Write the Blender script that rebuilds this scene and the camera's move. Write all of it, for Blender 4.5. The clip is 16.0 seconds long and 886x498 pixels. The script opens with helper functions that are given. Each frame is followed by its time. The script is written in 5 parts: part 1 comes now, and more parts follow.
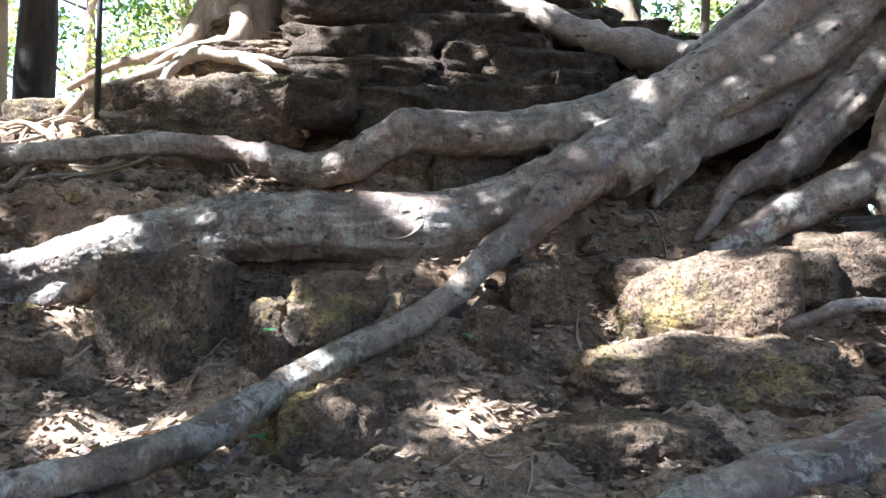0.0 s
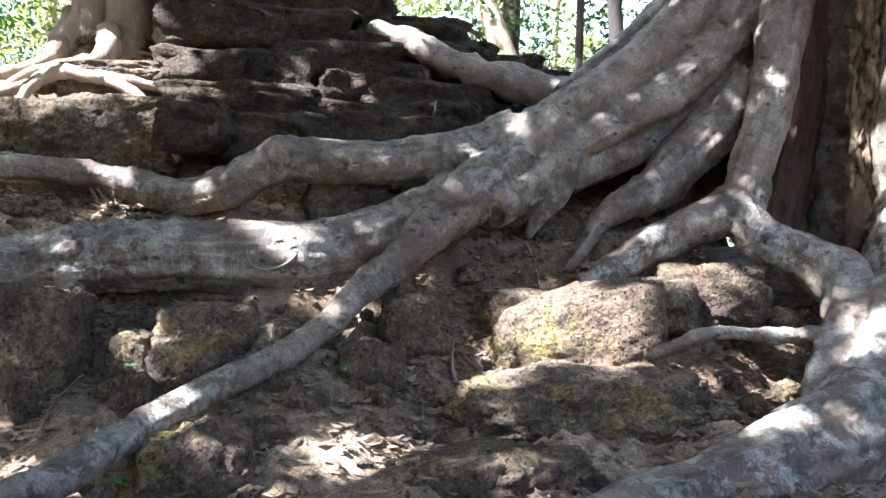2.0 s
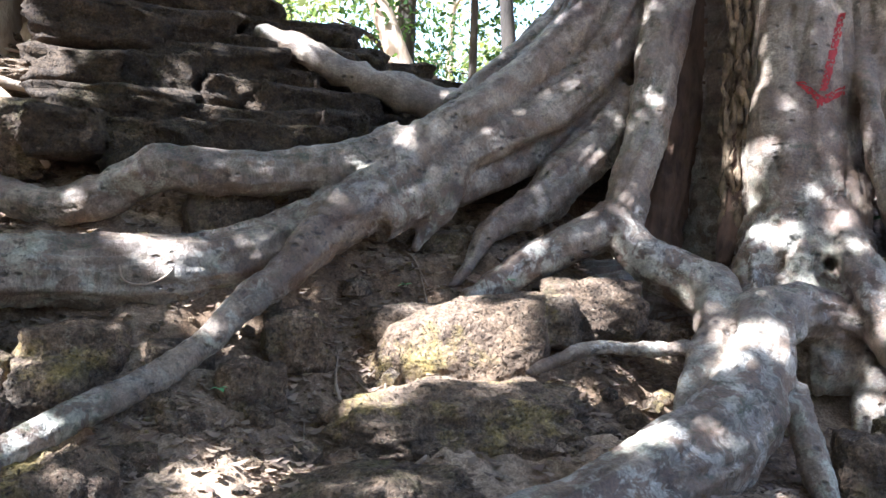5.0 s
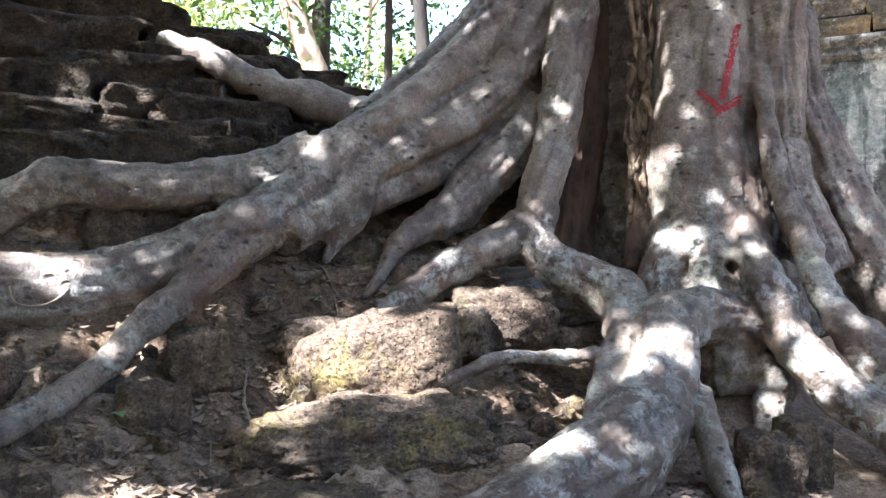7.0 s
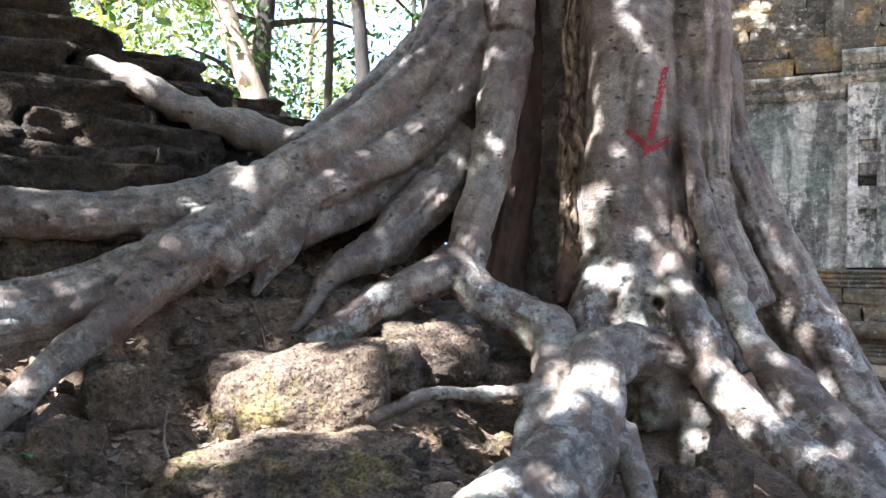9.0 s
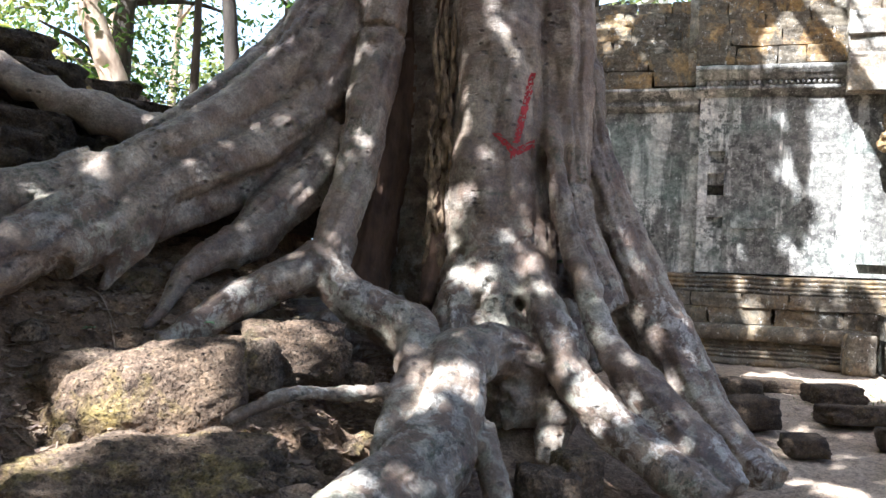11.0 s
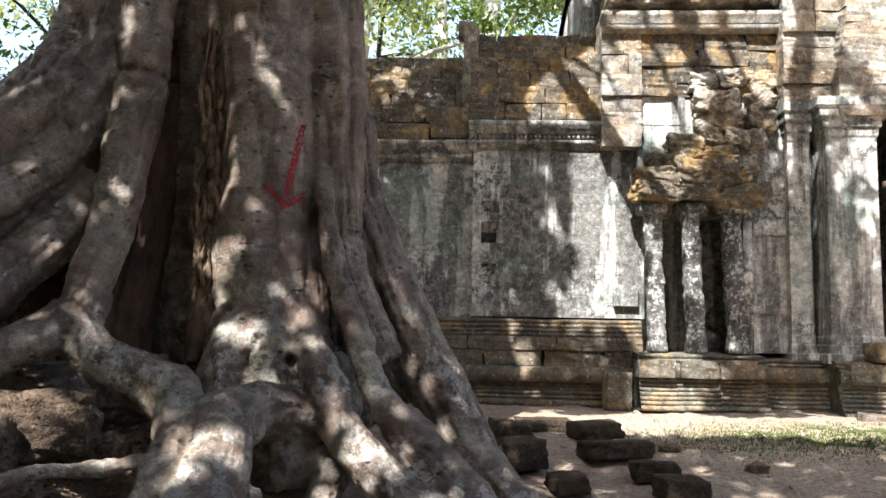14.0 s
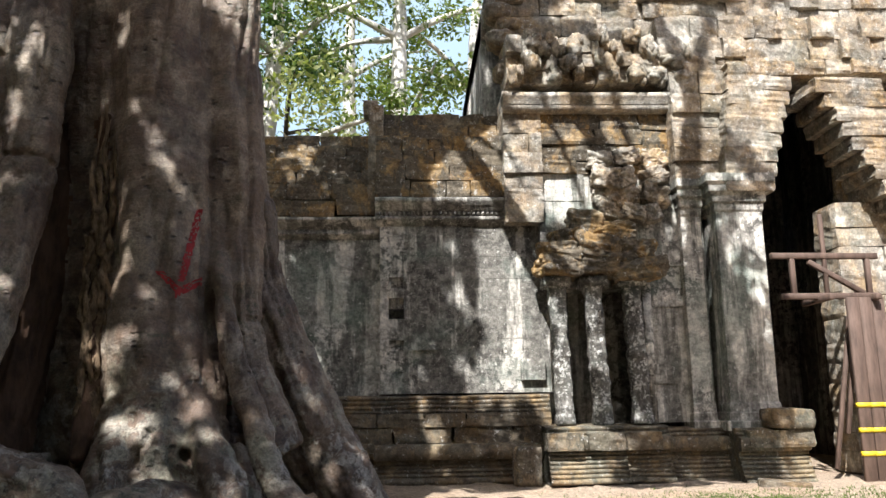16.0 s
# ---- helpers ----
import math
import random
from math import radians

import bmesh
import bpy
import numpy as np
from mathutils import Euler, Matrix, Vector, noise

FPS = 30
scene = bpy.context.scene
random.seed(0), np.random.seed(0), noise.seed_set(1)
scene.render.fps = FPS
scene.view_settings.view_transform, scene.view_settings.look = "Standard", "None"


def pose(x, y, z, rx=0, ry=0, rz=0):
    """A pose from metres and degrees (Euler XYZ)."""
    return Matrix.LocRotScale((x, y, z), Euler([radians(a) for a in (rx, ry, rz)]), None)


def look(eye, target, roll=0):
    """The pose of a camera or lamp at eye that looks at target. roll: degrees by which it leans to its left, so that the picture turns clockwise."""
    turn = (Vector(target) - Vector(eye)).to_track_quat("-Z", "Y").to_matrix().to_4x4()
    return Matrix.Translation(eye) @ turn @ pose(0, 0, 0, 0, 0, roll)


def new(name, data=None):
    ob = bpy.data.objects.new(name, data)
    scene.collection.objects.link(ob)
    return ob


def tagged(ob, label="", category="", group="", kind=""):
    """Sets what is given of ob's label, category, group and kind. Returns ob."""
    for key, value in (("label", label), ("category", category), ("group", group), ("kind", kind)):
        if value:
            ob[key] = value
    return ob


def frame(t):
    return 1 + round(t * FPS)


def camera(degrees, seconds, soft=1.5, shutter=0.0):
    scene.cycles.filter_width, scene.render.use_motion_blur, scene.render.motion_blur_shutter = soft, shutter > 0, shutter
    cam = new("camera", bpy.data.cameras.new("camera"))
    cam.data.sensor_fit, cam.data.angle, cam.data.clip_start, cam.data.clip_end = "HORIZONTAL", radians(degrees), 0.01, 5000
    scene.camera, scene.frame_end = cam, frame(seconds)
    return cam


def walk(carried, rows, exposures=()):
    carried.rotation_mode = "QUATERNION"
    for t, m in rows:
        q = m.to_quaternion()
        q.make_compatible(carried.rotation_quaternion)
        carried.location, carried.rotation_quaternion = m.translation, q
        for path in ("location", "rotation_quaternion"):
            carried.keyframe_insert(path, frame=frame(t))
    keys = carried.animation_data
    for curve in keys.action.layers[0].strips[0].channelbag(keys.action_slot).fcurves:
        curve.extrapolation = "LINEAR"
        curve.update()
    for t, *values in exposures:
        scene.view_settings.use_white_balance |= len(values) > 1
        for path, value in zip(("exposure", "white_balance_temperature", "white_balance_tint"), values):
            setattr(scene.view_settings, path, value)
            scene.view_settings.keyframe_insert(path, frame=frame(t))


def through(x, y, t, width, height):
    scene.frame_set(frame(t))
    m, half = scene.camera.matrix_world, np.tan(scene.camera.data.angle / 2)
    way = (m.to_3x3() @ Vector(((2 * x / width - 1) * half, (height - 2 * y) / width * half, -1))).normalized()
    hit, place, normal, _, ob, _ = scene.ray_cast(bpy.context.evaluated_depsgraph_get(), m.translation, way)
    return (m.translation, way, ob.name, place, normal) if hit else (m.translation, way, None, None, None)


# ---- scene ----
# ---------------------------------------------------------------- camera
cam = camera(56.7, 16.0)
PATH = [
    (0.0, (0.197, 0.391, 0.873), (-1.371, 1.631, 0.803), 1.76),
    (0.5, (0.205, 0.408, 0.879), (-1.321, 1.700, 0.828), 2.09),
    (1.0, (0.205, 0.422, 0.885), (-1.277, 1.763, 0.851), 2.02),
    (1.5, (0.207, 0.428, 0.894), (-1.215, 1.835, 0.880), 1.96),
    (2.0, (0.203, 0.438, 0.900), (-1.176, 1.886, 0.901), 2.08),
    (2.5, (0.204, 0.447, 0.917), (-1.129, 1.938, 0.927), 1.81),
    (3.0, (0.212, 0.461, 0.926), (-1.095, 1.975, 0.940), 1.62),
    (3.5, (0.222, 0.477, 0.929), (-1.055, 2.015, 0.945), 1.64),
    (4.0, (0.225, 0.484, 0.954), (-1.009, 2.058, 0.974), 1.96),
    (6.5, (0.248, 0.551, 1.010), (-0.850, 2.223, 1.020), 1.43),
    (7.0, (0.263, 0.565, 1.032), (-0.769, 2.278, 1.054), 1.15),
    (7.5, (0.266, 0.569, 1.031), (-0.746, 2.294, 1.038), 1.66),
    (8.0, (0.278, 0.583, 1.053), (-0.744, 2.302, 1.070), 1.46),
    (8.5, (0.305, 0.599, 1.066), (-0.658, 2.350, 1.141), 1.38),
    (9.0, (0.304, 0.604, 1.075), (-0.603, 2.384, 1.167), 1.80),
    (11.5, (0.327, 0.656, 1.106), (-0.201, 2.582, 1.214), 2.41),
    (12.0, (0.345, 0.669, 1.126), (-0.095, 2.615, 1.261), 1.83),
    (12.5, (0.367, 0.680, 1.141), (0.008, 2.641, 1.300), 1.75),
    (13.0, (0.389, 0.690, 1.143), (0.091, 2.660, 1.309), 1.06),
    (13.5, (0.414, 0.696, 1.157), (0.220, 2.679, 1.338), 1.37),
    (14.0, (0.425, 0.707, 1.168), (0.303, 2.692, 1.382), 1.08),
    (14.5, (0.448, 0.721, 1.188), (0.404, 2.704, 1.447), 0.30),
    (15.0, (0.476, 0.702, 1.217), (0.446, 2.676, 1.536), -0.70),
    (15.5, (0.492, 0.709, 1.227), (0.520, 2.677, 1.578), -0.39),
    (16.0, (0.503, 0.706, 1.249), (0.591, 2.667, 1.632), -0.88),
]
LIGHT = [(0.0, 2.95, 5250, 12), (7.0, 3.0, 5250, 13), (9.0, 2.9, 5250, 13), (11.5, 2.3, 5550, 13), (13.0, 1.92, 5800, 14), (14.5, 1.52, 5950, 13), (16.0, 1.2, 6050, 13)]
walk(cam, [(t, look(e, g, r)) for t, e, g, r in PATH], LIGHT)
# ---------------------------------------------------------------- world and sun
SUN_AZ, SUN_EL = radians(200.0), radians(50.0)   # compass bearing from +y, clockwise
world = bpy.data.worlds.new("sky")
scene.world = world
world.use_nodes = True
wn = world.node_tree.nodes
sky = wn.new("ShaderNodeTexSky")
sky.sky_type = "NISHITA"
sky.sun_disc = False
sky.sun_elevation, sky.sun_rotation = SUN_EL, SUN_AZ
sky.air_density, sky.dust_density = 1.0, 4.0
wn["Background"].inputs["Strength"].default_value = 0.08
world.node_tree.links.new(sky.outputs[0], wn["Background"].inputs["Color"])
sun_dir = Vector((math.sin(SUN_AZ) * math.cos(SUN_EL), math.cos(SUN_AZ) * math.cos(SUN_EL), math.sin(SUN_EL)))
sun = new("sun", bpy.data.lights.new("sun", "SUN"))
sun.data.energy, sun.data.angle, sun.data.color = 5.0, radians(0.53), (1.0, 0.965, 0.9)
sun.matrix_world = look(sun_dir * 60, (0, 0, 0))

# ---------------------------------------------------------------- materials


class Mat:
    """A small builder for node materials in object space."""

    def __init__(self, name, rough=0.85, spec=0.3):
        self.m = bpy.data.materials.new(name)
        self.m.use_nodes = True
        self.t = self.m.node_tree
        self.b = self.t.nodes["Principled BSDF"]
        self.b.inputs["Roughness"].default_value = rough
        self.b.inputs["Specular IOR Level"].default_value = spec
        g = self.t.nodes.new("ShaderNodeNewGeometry")
        self.pos, self.nor = g.outputs["Position"], g.outputs["Normal"]
        self.island = g.outputs["Random Per Island"]
        self.objrand = self.t.nodes.new("ShaderNodeObjectInfo").outputs["Random"]
        self.height = None

    def link(self, a, b):
        self.t.links.new(a, b)

    def scaled(self, sx, sy, sz, src=None):
        n = self.t.nodes.new("ShaderNodeMapping")
        n.inputs["Scale"].default_value = (sx, sy, sz)
        self.link(src or self.pos, n.inputs["Vector"])
        return n.outputs[0]

    def noise(self, scale, detail=4, rough=0.6, vec=None, distort=0.0):
        n = self.t.nodes.new("ShaderNodeTexNoise")
        n.inputs["Scale"].default_value, n.inputs["Detail"].default_value = scale, detail
        n.inputs["Roughness"].default_value, n.inputs["Distortion"].default_value = rough, distort
        self.link(vec or self.pos, n.inputs["Vector"])
        return n.outputs[0]

    def voronoi(self, scale, feature="F1", vec=None, rand=1.0):
        n = self.t.nodes.new("ShaderNodeTexVoronoi")
        n.feature = feature
        n.inputs["Scale"].default_value = scale
        n.inputs["Randomness"].default_value = rand
        self.link(vec or self.pos, n.inputs["Vector"])
        return n.outputs["Distance"]

    def ramp(self, src, *stops):
        n = self.t.nodes.new("ShaderNodeValToRGB")
        e = n.color_ramp.elements
        while len(e) < len(stops):
            e.new(0.5)
        for k, (p, c) in zip(e, stops):
            k.position = p
            k.color = (*c, 1) if isinstance(c, tuple) else (c, c, c, 1)
        self.link(src, n.inputs[0])
        return n.outputs[0]

    def mix(self, fac, a, b, mode="MIX"):
        n = self.t.nodes.new("ShaderNodeMix")
        n.data_type, n.blend_type = "RGBA", mode
        for i, v in ((0, fac), (6, a), (7, b)):
            if isinstance(v, (int, float)):
                n.inputs[i].default_value = v if i == 0 else (v, v, v, 1)
            elif isinstance(v, tuple):
                n.inputs[i].default_value = (*v, 1)
            else:
                self.link(v, n.inputs[i])
        return n.outputs[2]

    def math(self, op, a, b=0.5):
        n = self.t.nodes.new("ShaderNodeMath")
        n.operation = op
        for i, v in ((0, a), (1, b)):
            if isinstance(v, (int, float)):
                n.inputs[i].default_value = v
            else:
                self.link(v, n.inputs[i])
        return n.outputs[0]

    def grain(self, c, scale, lo, hi, vec=None):
        """Fine tonal grain: dark and pale mottling, with relief shading put into the colour."""
        return self.mix(1.0, c, self.ramp(self.noise(scale, 6, 0.8, vec=vec), (0.36, lo), (0.5, (lo + hi) / 2), (0.64, hi)), "MULTIPLY")

    def axis(self, vec, k):
        n = self.t.nodes.new("ShaderNodeSeparateXYZ")
        self.link(vec, n.inputs[0])
        return n.outputs[k]

    def bump(self, h, strength=0.5, dist=0.02):
        n = self.t.nodes.new("ShaderNodeBump")
        n.inputs["Strength"].default_value, n.inputs["Distance"].default_value = strength, dist
        self.link(h, n.inputs["Height"])
        if self.height:
            self.link(self.height, n.inputs["Normal"])
        self.height = n.outputs[0]
        self.link(self.height, self.b.inputs["Normal"])

    def colour(self, c):
        if isinstance(c, tuple):
            self.b.inputs["Base Color"].default_value = (*c, 1)
        else:
            self.link(c, self.b.inputs["Base Color"])
        return self

    def done(self):
        return self.m


def make_bark():
    m = Mat("fig_bark", 0.5, 0.6)
    along = m.t.nodes.new("ShaderNodeAttribute")
    along.attribute_name = "grain"
    run = along.outputs["Vector"]
    big = m.noise(1.3, 4, 0.6, distort=0.7)
    mid = m.noise(4.2, 5, 0.62, distort=0.5)
    base = m.ramp(big, (0.32, (0.085, 0.054, 0.036)), (0.45, (0.135, 0.087, 0.056)), (0.56, (0.19, 0.135, 0.09)), (0.68, (0.27, 0.21, 0.147)))
    base = m.mix(m.ramp(mid, (0.5, 0.0), (0.6, 0.55)), base, (0.36, 0.3, 0.22))
    # grey and pale green lichen in crisp patches, with small dark growths on them
    lich = m.math("MULTIPLY", m.ramp(m.noise(9, 6, 0.7, distort=0.6), (0.48, 0.0), (0.54, 0.65)), m.ramp(m.noise(1.9, 3), (0.42, 0.0), (0.52, 1.0)))
    low = m.ramp(m.math("MULTIPLY", m.axis(m.pos, 2), 0.5), (0.5, 1.0), (0.95, 0.22))
    lich = m.math("MULTIPLY", lich, low)
    base = m.mix(lich, base, m.ramp(m.noise(2.6, 3), (0.4, (0.47, 0.44, 0.38)), (0.6, (0.38, 0.37, 0.27))))
    dots = m.math("MULTIPLY", m.ramp(m.noise(21, 5, 0.75), (0.54, 0.0), (0.6, 0.85)), m.ramp(m.noise(2.4, 4, 0.7), (0.46, 0.0), (0.56, 1.0)))
    dots = m.math("MULTIPLY", dots, m.ramp(low, (0.2, 0.4), (1.0, 1.0)))
    base = m.mix(dots, base, (0.06, 0.048, 0.035))
    moss = m.math("MULTIPLY", m.ramp(m.noise(13, 6, 0.78), (0.5, 0.0), (0.6, 0.85)), m.ramp(m.noise(1.6, 3, distort=0.4), (0.53, 0.0), (0.62, 1.0)))
    base = m.mix(moss, base, (0.075, 0.075, 0.04))
    stain = m.ramp(m.noise(1.0, 5, 0.65, vec=m.scaled(5, 5, 1.1, run), distort=0.4), (0.53, 0.0), (0.66, 0.6))
    base = m.mix(stain, base, (0.075, 0.052, 0.036))
    # fine creases across the run of the wood
    ring = m.noise(1.0, 5, 0.65, vec=m.scaled(5, 5, 42, run), distort=0.35)
    base = m.mix(m.ramp(ring, (0.33, 0.35), (0.42, 0.0)), base, (0.06, 0.043, 0.03))
    pock = m.math("MULTIPLY", m.ramp(m.voronoi(1.0, vec=m.scaled(10, 10, 17)), (0.1, 1.0), (0.24, 0.0)), m.ramp(m.noise(2.9, 3), (0.5, 0.0), (0.56, 1.0)))
    base = m.mix(m.math("MULTIPLY", pock, 0.75), base, (0.04, 0.028, 0.02))
    base = m.grain(m.grain(base, 6, 0.62, 1.35), 70, 0.65, 1.35)
    m.colour(base)
    m.bump(m.noise(6, 5, 0.6, distort=0.6), 0.55, 0.05)
    m.bump(ring, 0.5, 0.016)
    m.bump(m.math("SUBTRACT", 1.0, pock), 0.8, 0.02)
    m.bump(m.noise(30, 6, 0.75), 0.8, 0.012)
    return m.done()


def make_earth():
    m = Mat("packed_earth", 0.95, 0.15)
    big = m.noise(0.9, 5, 0.65)
    mid = m.noise(7, 6, 0.7)
    c = m.ramp(big, (0.3, (0.2, 0.13, 0.078)), (0.5, (0.36, 0.255, 0.162)), (0.7, (0.5, 0.385, 0.265)))
    c = m.mix(m.ramp(mid, (0.42, 0.0), (0.66, 0.7)), c, (0.14, 0.09, 0.06))
    c = m.mix(m.ramp(m.noise(90, 3, 0.7), (0.5, 0.0), (0.7, 0.6)), c, (0.44, 0.35, 0.26))
    # steep faces turn a darker brown, level ones stay pale
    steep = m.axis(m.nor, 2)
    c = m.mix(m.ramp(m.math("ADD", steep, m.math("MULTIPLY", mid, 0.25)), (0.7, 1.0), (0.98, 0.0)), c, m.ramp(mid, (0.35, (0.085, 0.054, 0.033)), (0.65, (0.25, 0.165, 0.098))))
    sand = m.ramp(m.axis(m.pos, 0), (0.0, 0.0), (1.0, 1.0))
    south = m.math("MULTIPLY", sand, m.ramp(m.noise(1.3, 5, 0.6), (0.35, 0.35), (0.55, 1.0)))
    c = m.mix(m.math("MULTIPLY", south, 0.85), c, (0.37, 0.295, 0.215))
    c = m.grain(m.grain(c, 22, 0.55, 1.4), 70, 0.6, 1.4)
    m.colour(c)
    m.bump(m.noise(6, 6, 0.75), 0.6, 0.06)
    m.bump(m.noise(45, 5, 0.75), 0.6, 0.02)
    return m.done()


def make_laterite(name, tone=1.0, moss=0.5):
    m = Mat(name, 0.92, 0.25)
    n = m.noise(5, 6, 0.7)
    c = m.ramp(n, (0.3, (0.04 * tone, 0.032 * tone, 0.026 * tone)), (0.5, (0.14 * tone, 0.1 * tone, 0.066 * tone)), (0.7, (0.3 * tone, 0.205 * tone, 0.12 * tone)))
    c = m.mix(m.ramp(m.objrand, (0.0, 0.0), (1.0, 0.35)), c, (0.2 * tone, 0.125 * tone, 0.075 * tone))
    mo = m.ramp(m.noise(3.1, 5, 0.7), (0.52, 0.0), (0.66, moss))
    c = m.mix(mo, c, (0.3, 0.22, 0.07) if tone > 1 else (0.15, 0.125, 0.05))
    warp = m.mix(0.12, m.pos, m.t.nodes.new('ShaderNodeTexNoise').outputs[1], 'ADD')
    pits = m.voronoi(48, vec=warp)
    pit = m.ramp(pits, (0.05, 0.0), (0.4, 1.0))
    c = m.mix(m.math('MULTIPLY', m.ramp(pits, (0.08, 0.8), (0.34, 0.0)), m.ramp(m.noise(6, 4), (0.4, 0.1), (0.58, 1.0))), c, (0.03, 0.024, 0.02))
    c = m.mix(m.ramp(m.noise(34, 6, 0.82), (0.55, 0.0), (0.63, 0.5)), c, (0.36 * min(tone, 1.1), 0.3 * min(tone, 1.1), 0.21 * min(tone, 1.1)))
    c = m.grain(m.grain(c, 16, 0.6, 1.4), 60, 0.5, 1.5)
    m.colour(c)
    m.bump(pit, 1.0, 0.03)
    m.bump(m.noise(9, 6, 0.7), 0.8, 0.05)
    m.bump(m.noise(70, 4, 0.8), 0.8, 0.015)
    return m.done()


def make_sandstone(name, pale, dark, streak=1.0, orange=0.0, green=0.3, vary=0.35, dirt=0.0, crust=0.6):
    m = Mat(name, 0.9, 0.25)
    n = m.noise(3.3, 6, 0.7)
    c = m.ramp(n, (0.28, dark), (0.5, tuple((a + b) / 2 for a, b in zip(pale, dark))), (0.68, pale))
    st = m.ramp(m.noise(1.0, 5, 0.65, vec=m.scaled(3.4, 3.4, 0.4)), (0.46, 0.0), (0.53, 0.95 * streak))
    c = m.mix(st, c, m.ramp(m.noise(14, 5, 0.75), (0.4, (0.035, 0.032, 0.028)), (0.65, (0.15, 0.145, 0.12))))
    bl = m.math('MULTIPLY', m.ramp(m.noise(8, 6, 0.75), (0.49, 0.0), (0.55, 0.9)), m.ramp(m.noise(0.8, 3), (0.42, 0.08), (0.58, 1.0)))
    c = m.mix(bl, c, (0.05, 0.046, 0.04))
    if orange:
        o = m.ramp(m.noise(2.2, 5, 0.65), (0.36, 0.0), (0.54, orange))
        c = m.mix(o, c, m.ramp(m.noise(9, 5, 0.7), (0.35, (0.15, 0.075, 0.022)), (0.65, (0.42, 0.26, 0.085))))
    if dirt:
        d = m.ramp(m.noise(2.7, 6, 0.72, vec=m.scaled(1, 1, 0.7), distort=0.5), (0.53 - 0.1 * dirt, 0.0), (0.6 - 0.1 * dirt, dirt))
        c = m.mix(d, c, m.ramp(m.noise(21, 5, 0.75), (0.4, (0.03, 0.026, 0.02)), (0.62, (0.13, 0.115, 0.09))))
    gr = m.ramp(m.noise(1.3, 4, 0.6), (0.48, 0.0), (0.66, green))
    c = m.mix(gr, c, (0.2, 0.27, 0.22))
    li = m.ramp(m.noise(17, 5, 0.75), (crust, 0.0), (crust + 0.05, 0.75))
    c = m.mix(li, c, (0.62, 0.61, 0.55))
    c = m.mix(m.ramp(m.objrand, (0.0, 0.0), (1.0, vary)), c, tuple(a * 0.6 for a in pale))
    c = m.grain(m.grain(c, 7, 0.6, 1.35), 30, 0.78, 1.22)
    m.colour(c)
    m.bump(m.noise(13, 6, 0.75), 0.7, 0.03)
    m.bump(m.noise(80, 4, 0.7), 0.5, 0.006)
    return m.done()


def make_leaf(name, a, b, through=0.5):
    m = Mat(name, 0.55, 0.4)
    c = m.ramp(m.island, (0.0, a), (1.0, b))
    m.colour(c)
    tr = m.t.nodes.new("ShaderNodeBsdfTranslucent")
    mx = m.t.nodes.new("ShaderNodeMixShader")
    mx.inputs[0].default_value = through
    m.link(m.mix(1.0, c, (1.0, 1.0, 0.45), "MULTIPLY"), tr.inputs[0])
    m.link(m.b.outputs[0], mx.inputs[1])
    m.link(tr.outputs[0], mx.inputs[2])
    m.link(mx.outputs[0], m.t.nodes["Material Output"].inputs[0])
    return m.done()


def make_plain(name, a, b, scale=8, rough=0.8, bump=0.4, dist=0.01, stretch=(1, 1, 1)):
    m = Mat(name, rough, 0.3)
    v = m.scaled(*stretch)
    m.colour(m.ramp(m.noise(scale, 5, 0.65, vec=v), (0.3, a), (0.7, b)))
    m.bump(m.noise(scale * 4, 4, 0.7, vec=v), bump, dist)
    return m.done()


BARK = make_bark()
EARTH = make_earth()
LATERITE = make_laterite("dark_laterite", 0.8, 0.6)
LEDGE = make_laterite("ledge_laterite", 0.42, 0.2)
LATERITE_PALE = make_laterite("pale_laterite", 1.02, 0.8)
WALLSTONE = make_sandstone("wall_sandstone", (0.86, 0.81, 0.7), (0.3, 0.28, 0.24), 0.85, 0.0, 0.45, 0.1)
ROOFSTONE = make_sandstone("roof_sandstone", (0.4, 0.33, 0.22), (0.1, 0.08, 0.055), 0.5, 0.9, 0.1, 0.3, 0.9)
TOWERSTONE = make_sandstone("tower_sandstone", (0.74, 0.7, 0.6), (0.2, 0.165, 0.125), 0.5, 0.65, 0.2, 0.3, 0.6)
# window posts: lichen-specked stone, darkened to carry the shade under the hood
COLUMNSTONE_SHADED = make_sandstone("shaded_column_sandstone", (0.34, 0.32, 0.28), (0.05, 0.046, 0.04), 0.8, 0.0, 0.2, 0.1, 0.5, 0.53)
PLINTHSTONE = make_sandstone("plinth_sandstone", (0.34, 0.27, 0.18), (0.075, 0.056, 0.04), 0.8, 0.45, 0.2, 0.35, 0.8)
LITTER = make_leaf("dry_leaf", (0.1, 0.06, 0.04), (0.35, 0.255, 0.17), 0.15)
LEAF = make_leaf("tree_leaf", (0.2, 0.26, 0.08), (0.5, 0.52, 0.26), 0.6)
LEAF_MID = make_leaf("gallery_tree_leaf", (0.06, 0.11, 0.025), (0.24, 0.3, 0.09), 0.55)
LEAF_DARK = make_leaf("dark_leaf", (0.025, 0.06, 0.015), (0.08, 0.14, 0.035))
FARBARK = make_plain("pale_trunk_bark", (0.2, 0.13, 0.08), (0.45, 0.36, 0.26), 5, 0.85, 0.6, 0.03, (1, 1, 0.3))
DARKBARK = make_plain("dark_trunk_bark", (0.022, 0.018, 0.014), (0.08, 0.065, 0.05), 6, 0.9, 0.7, 0.03, (1, 1, 0.3))
PALEBARK = make_plain("white_branch_bark", (0.45, 0.42, 0.36), (0.68, 0.66, 0.6), 5, 0.8, 0.4, 0.02, (1, 1, 0.4))
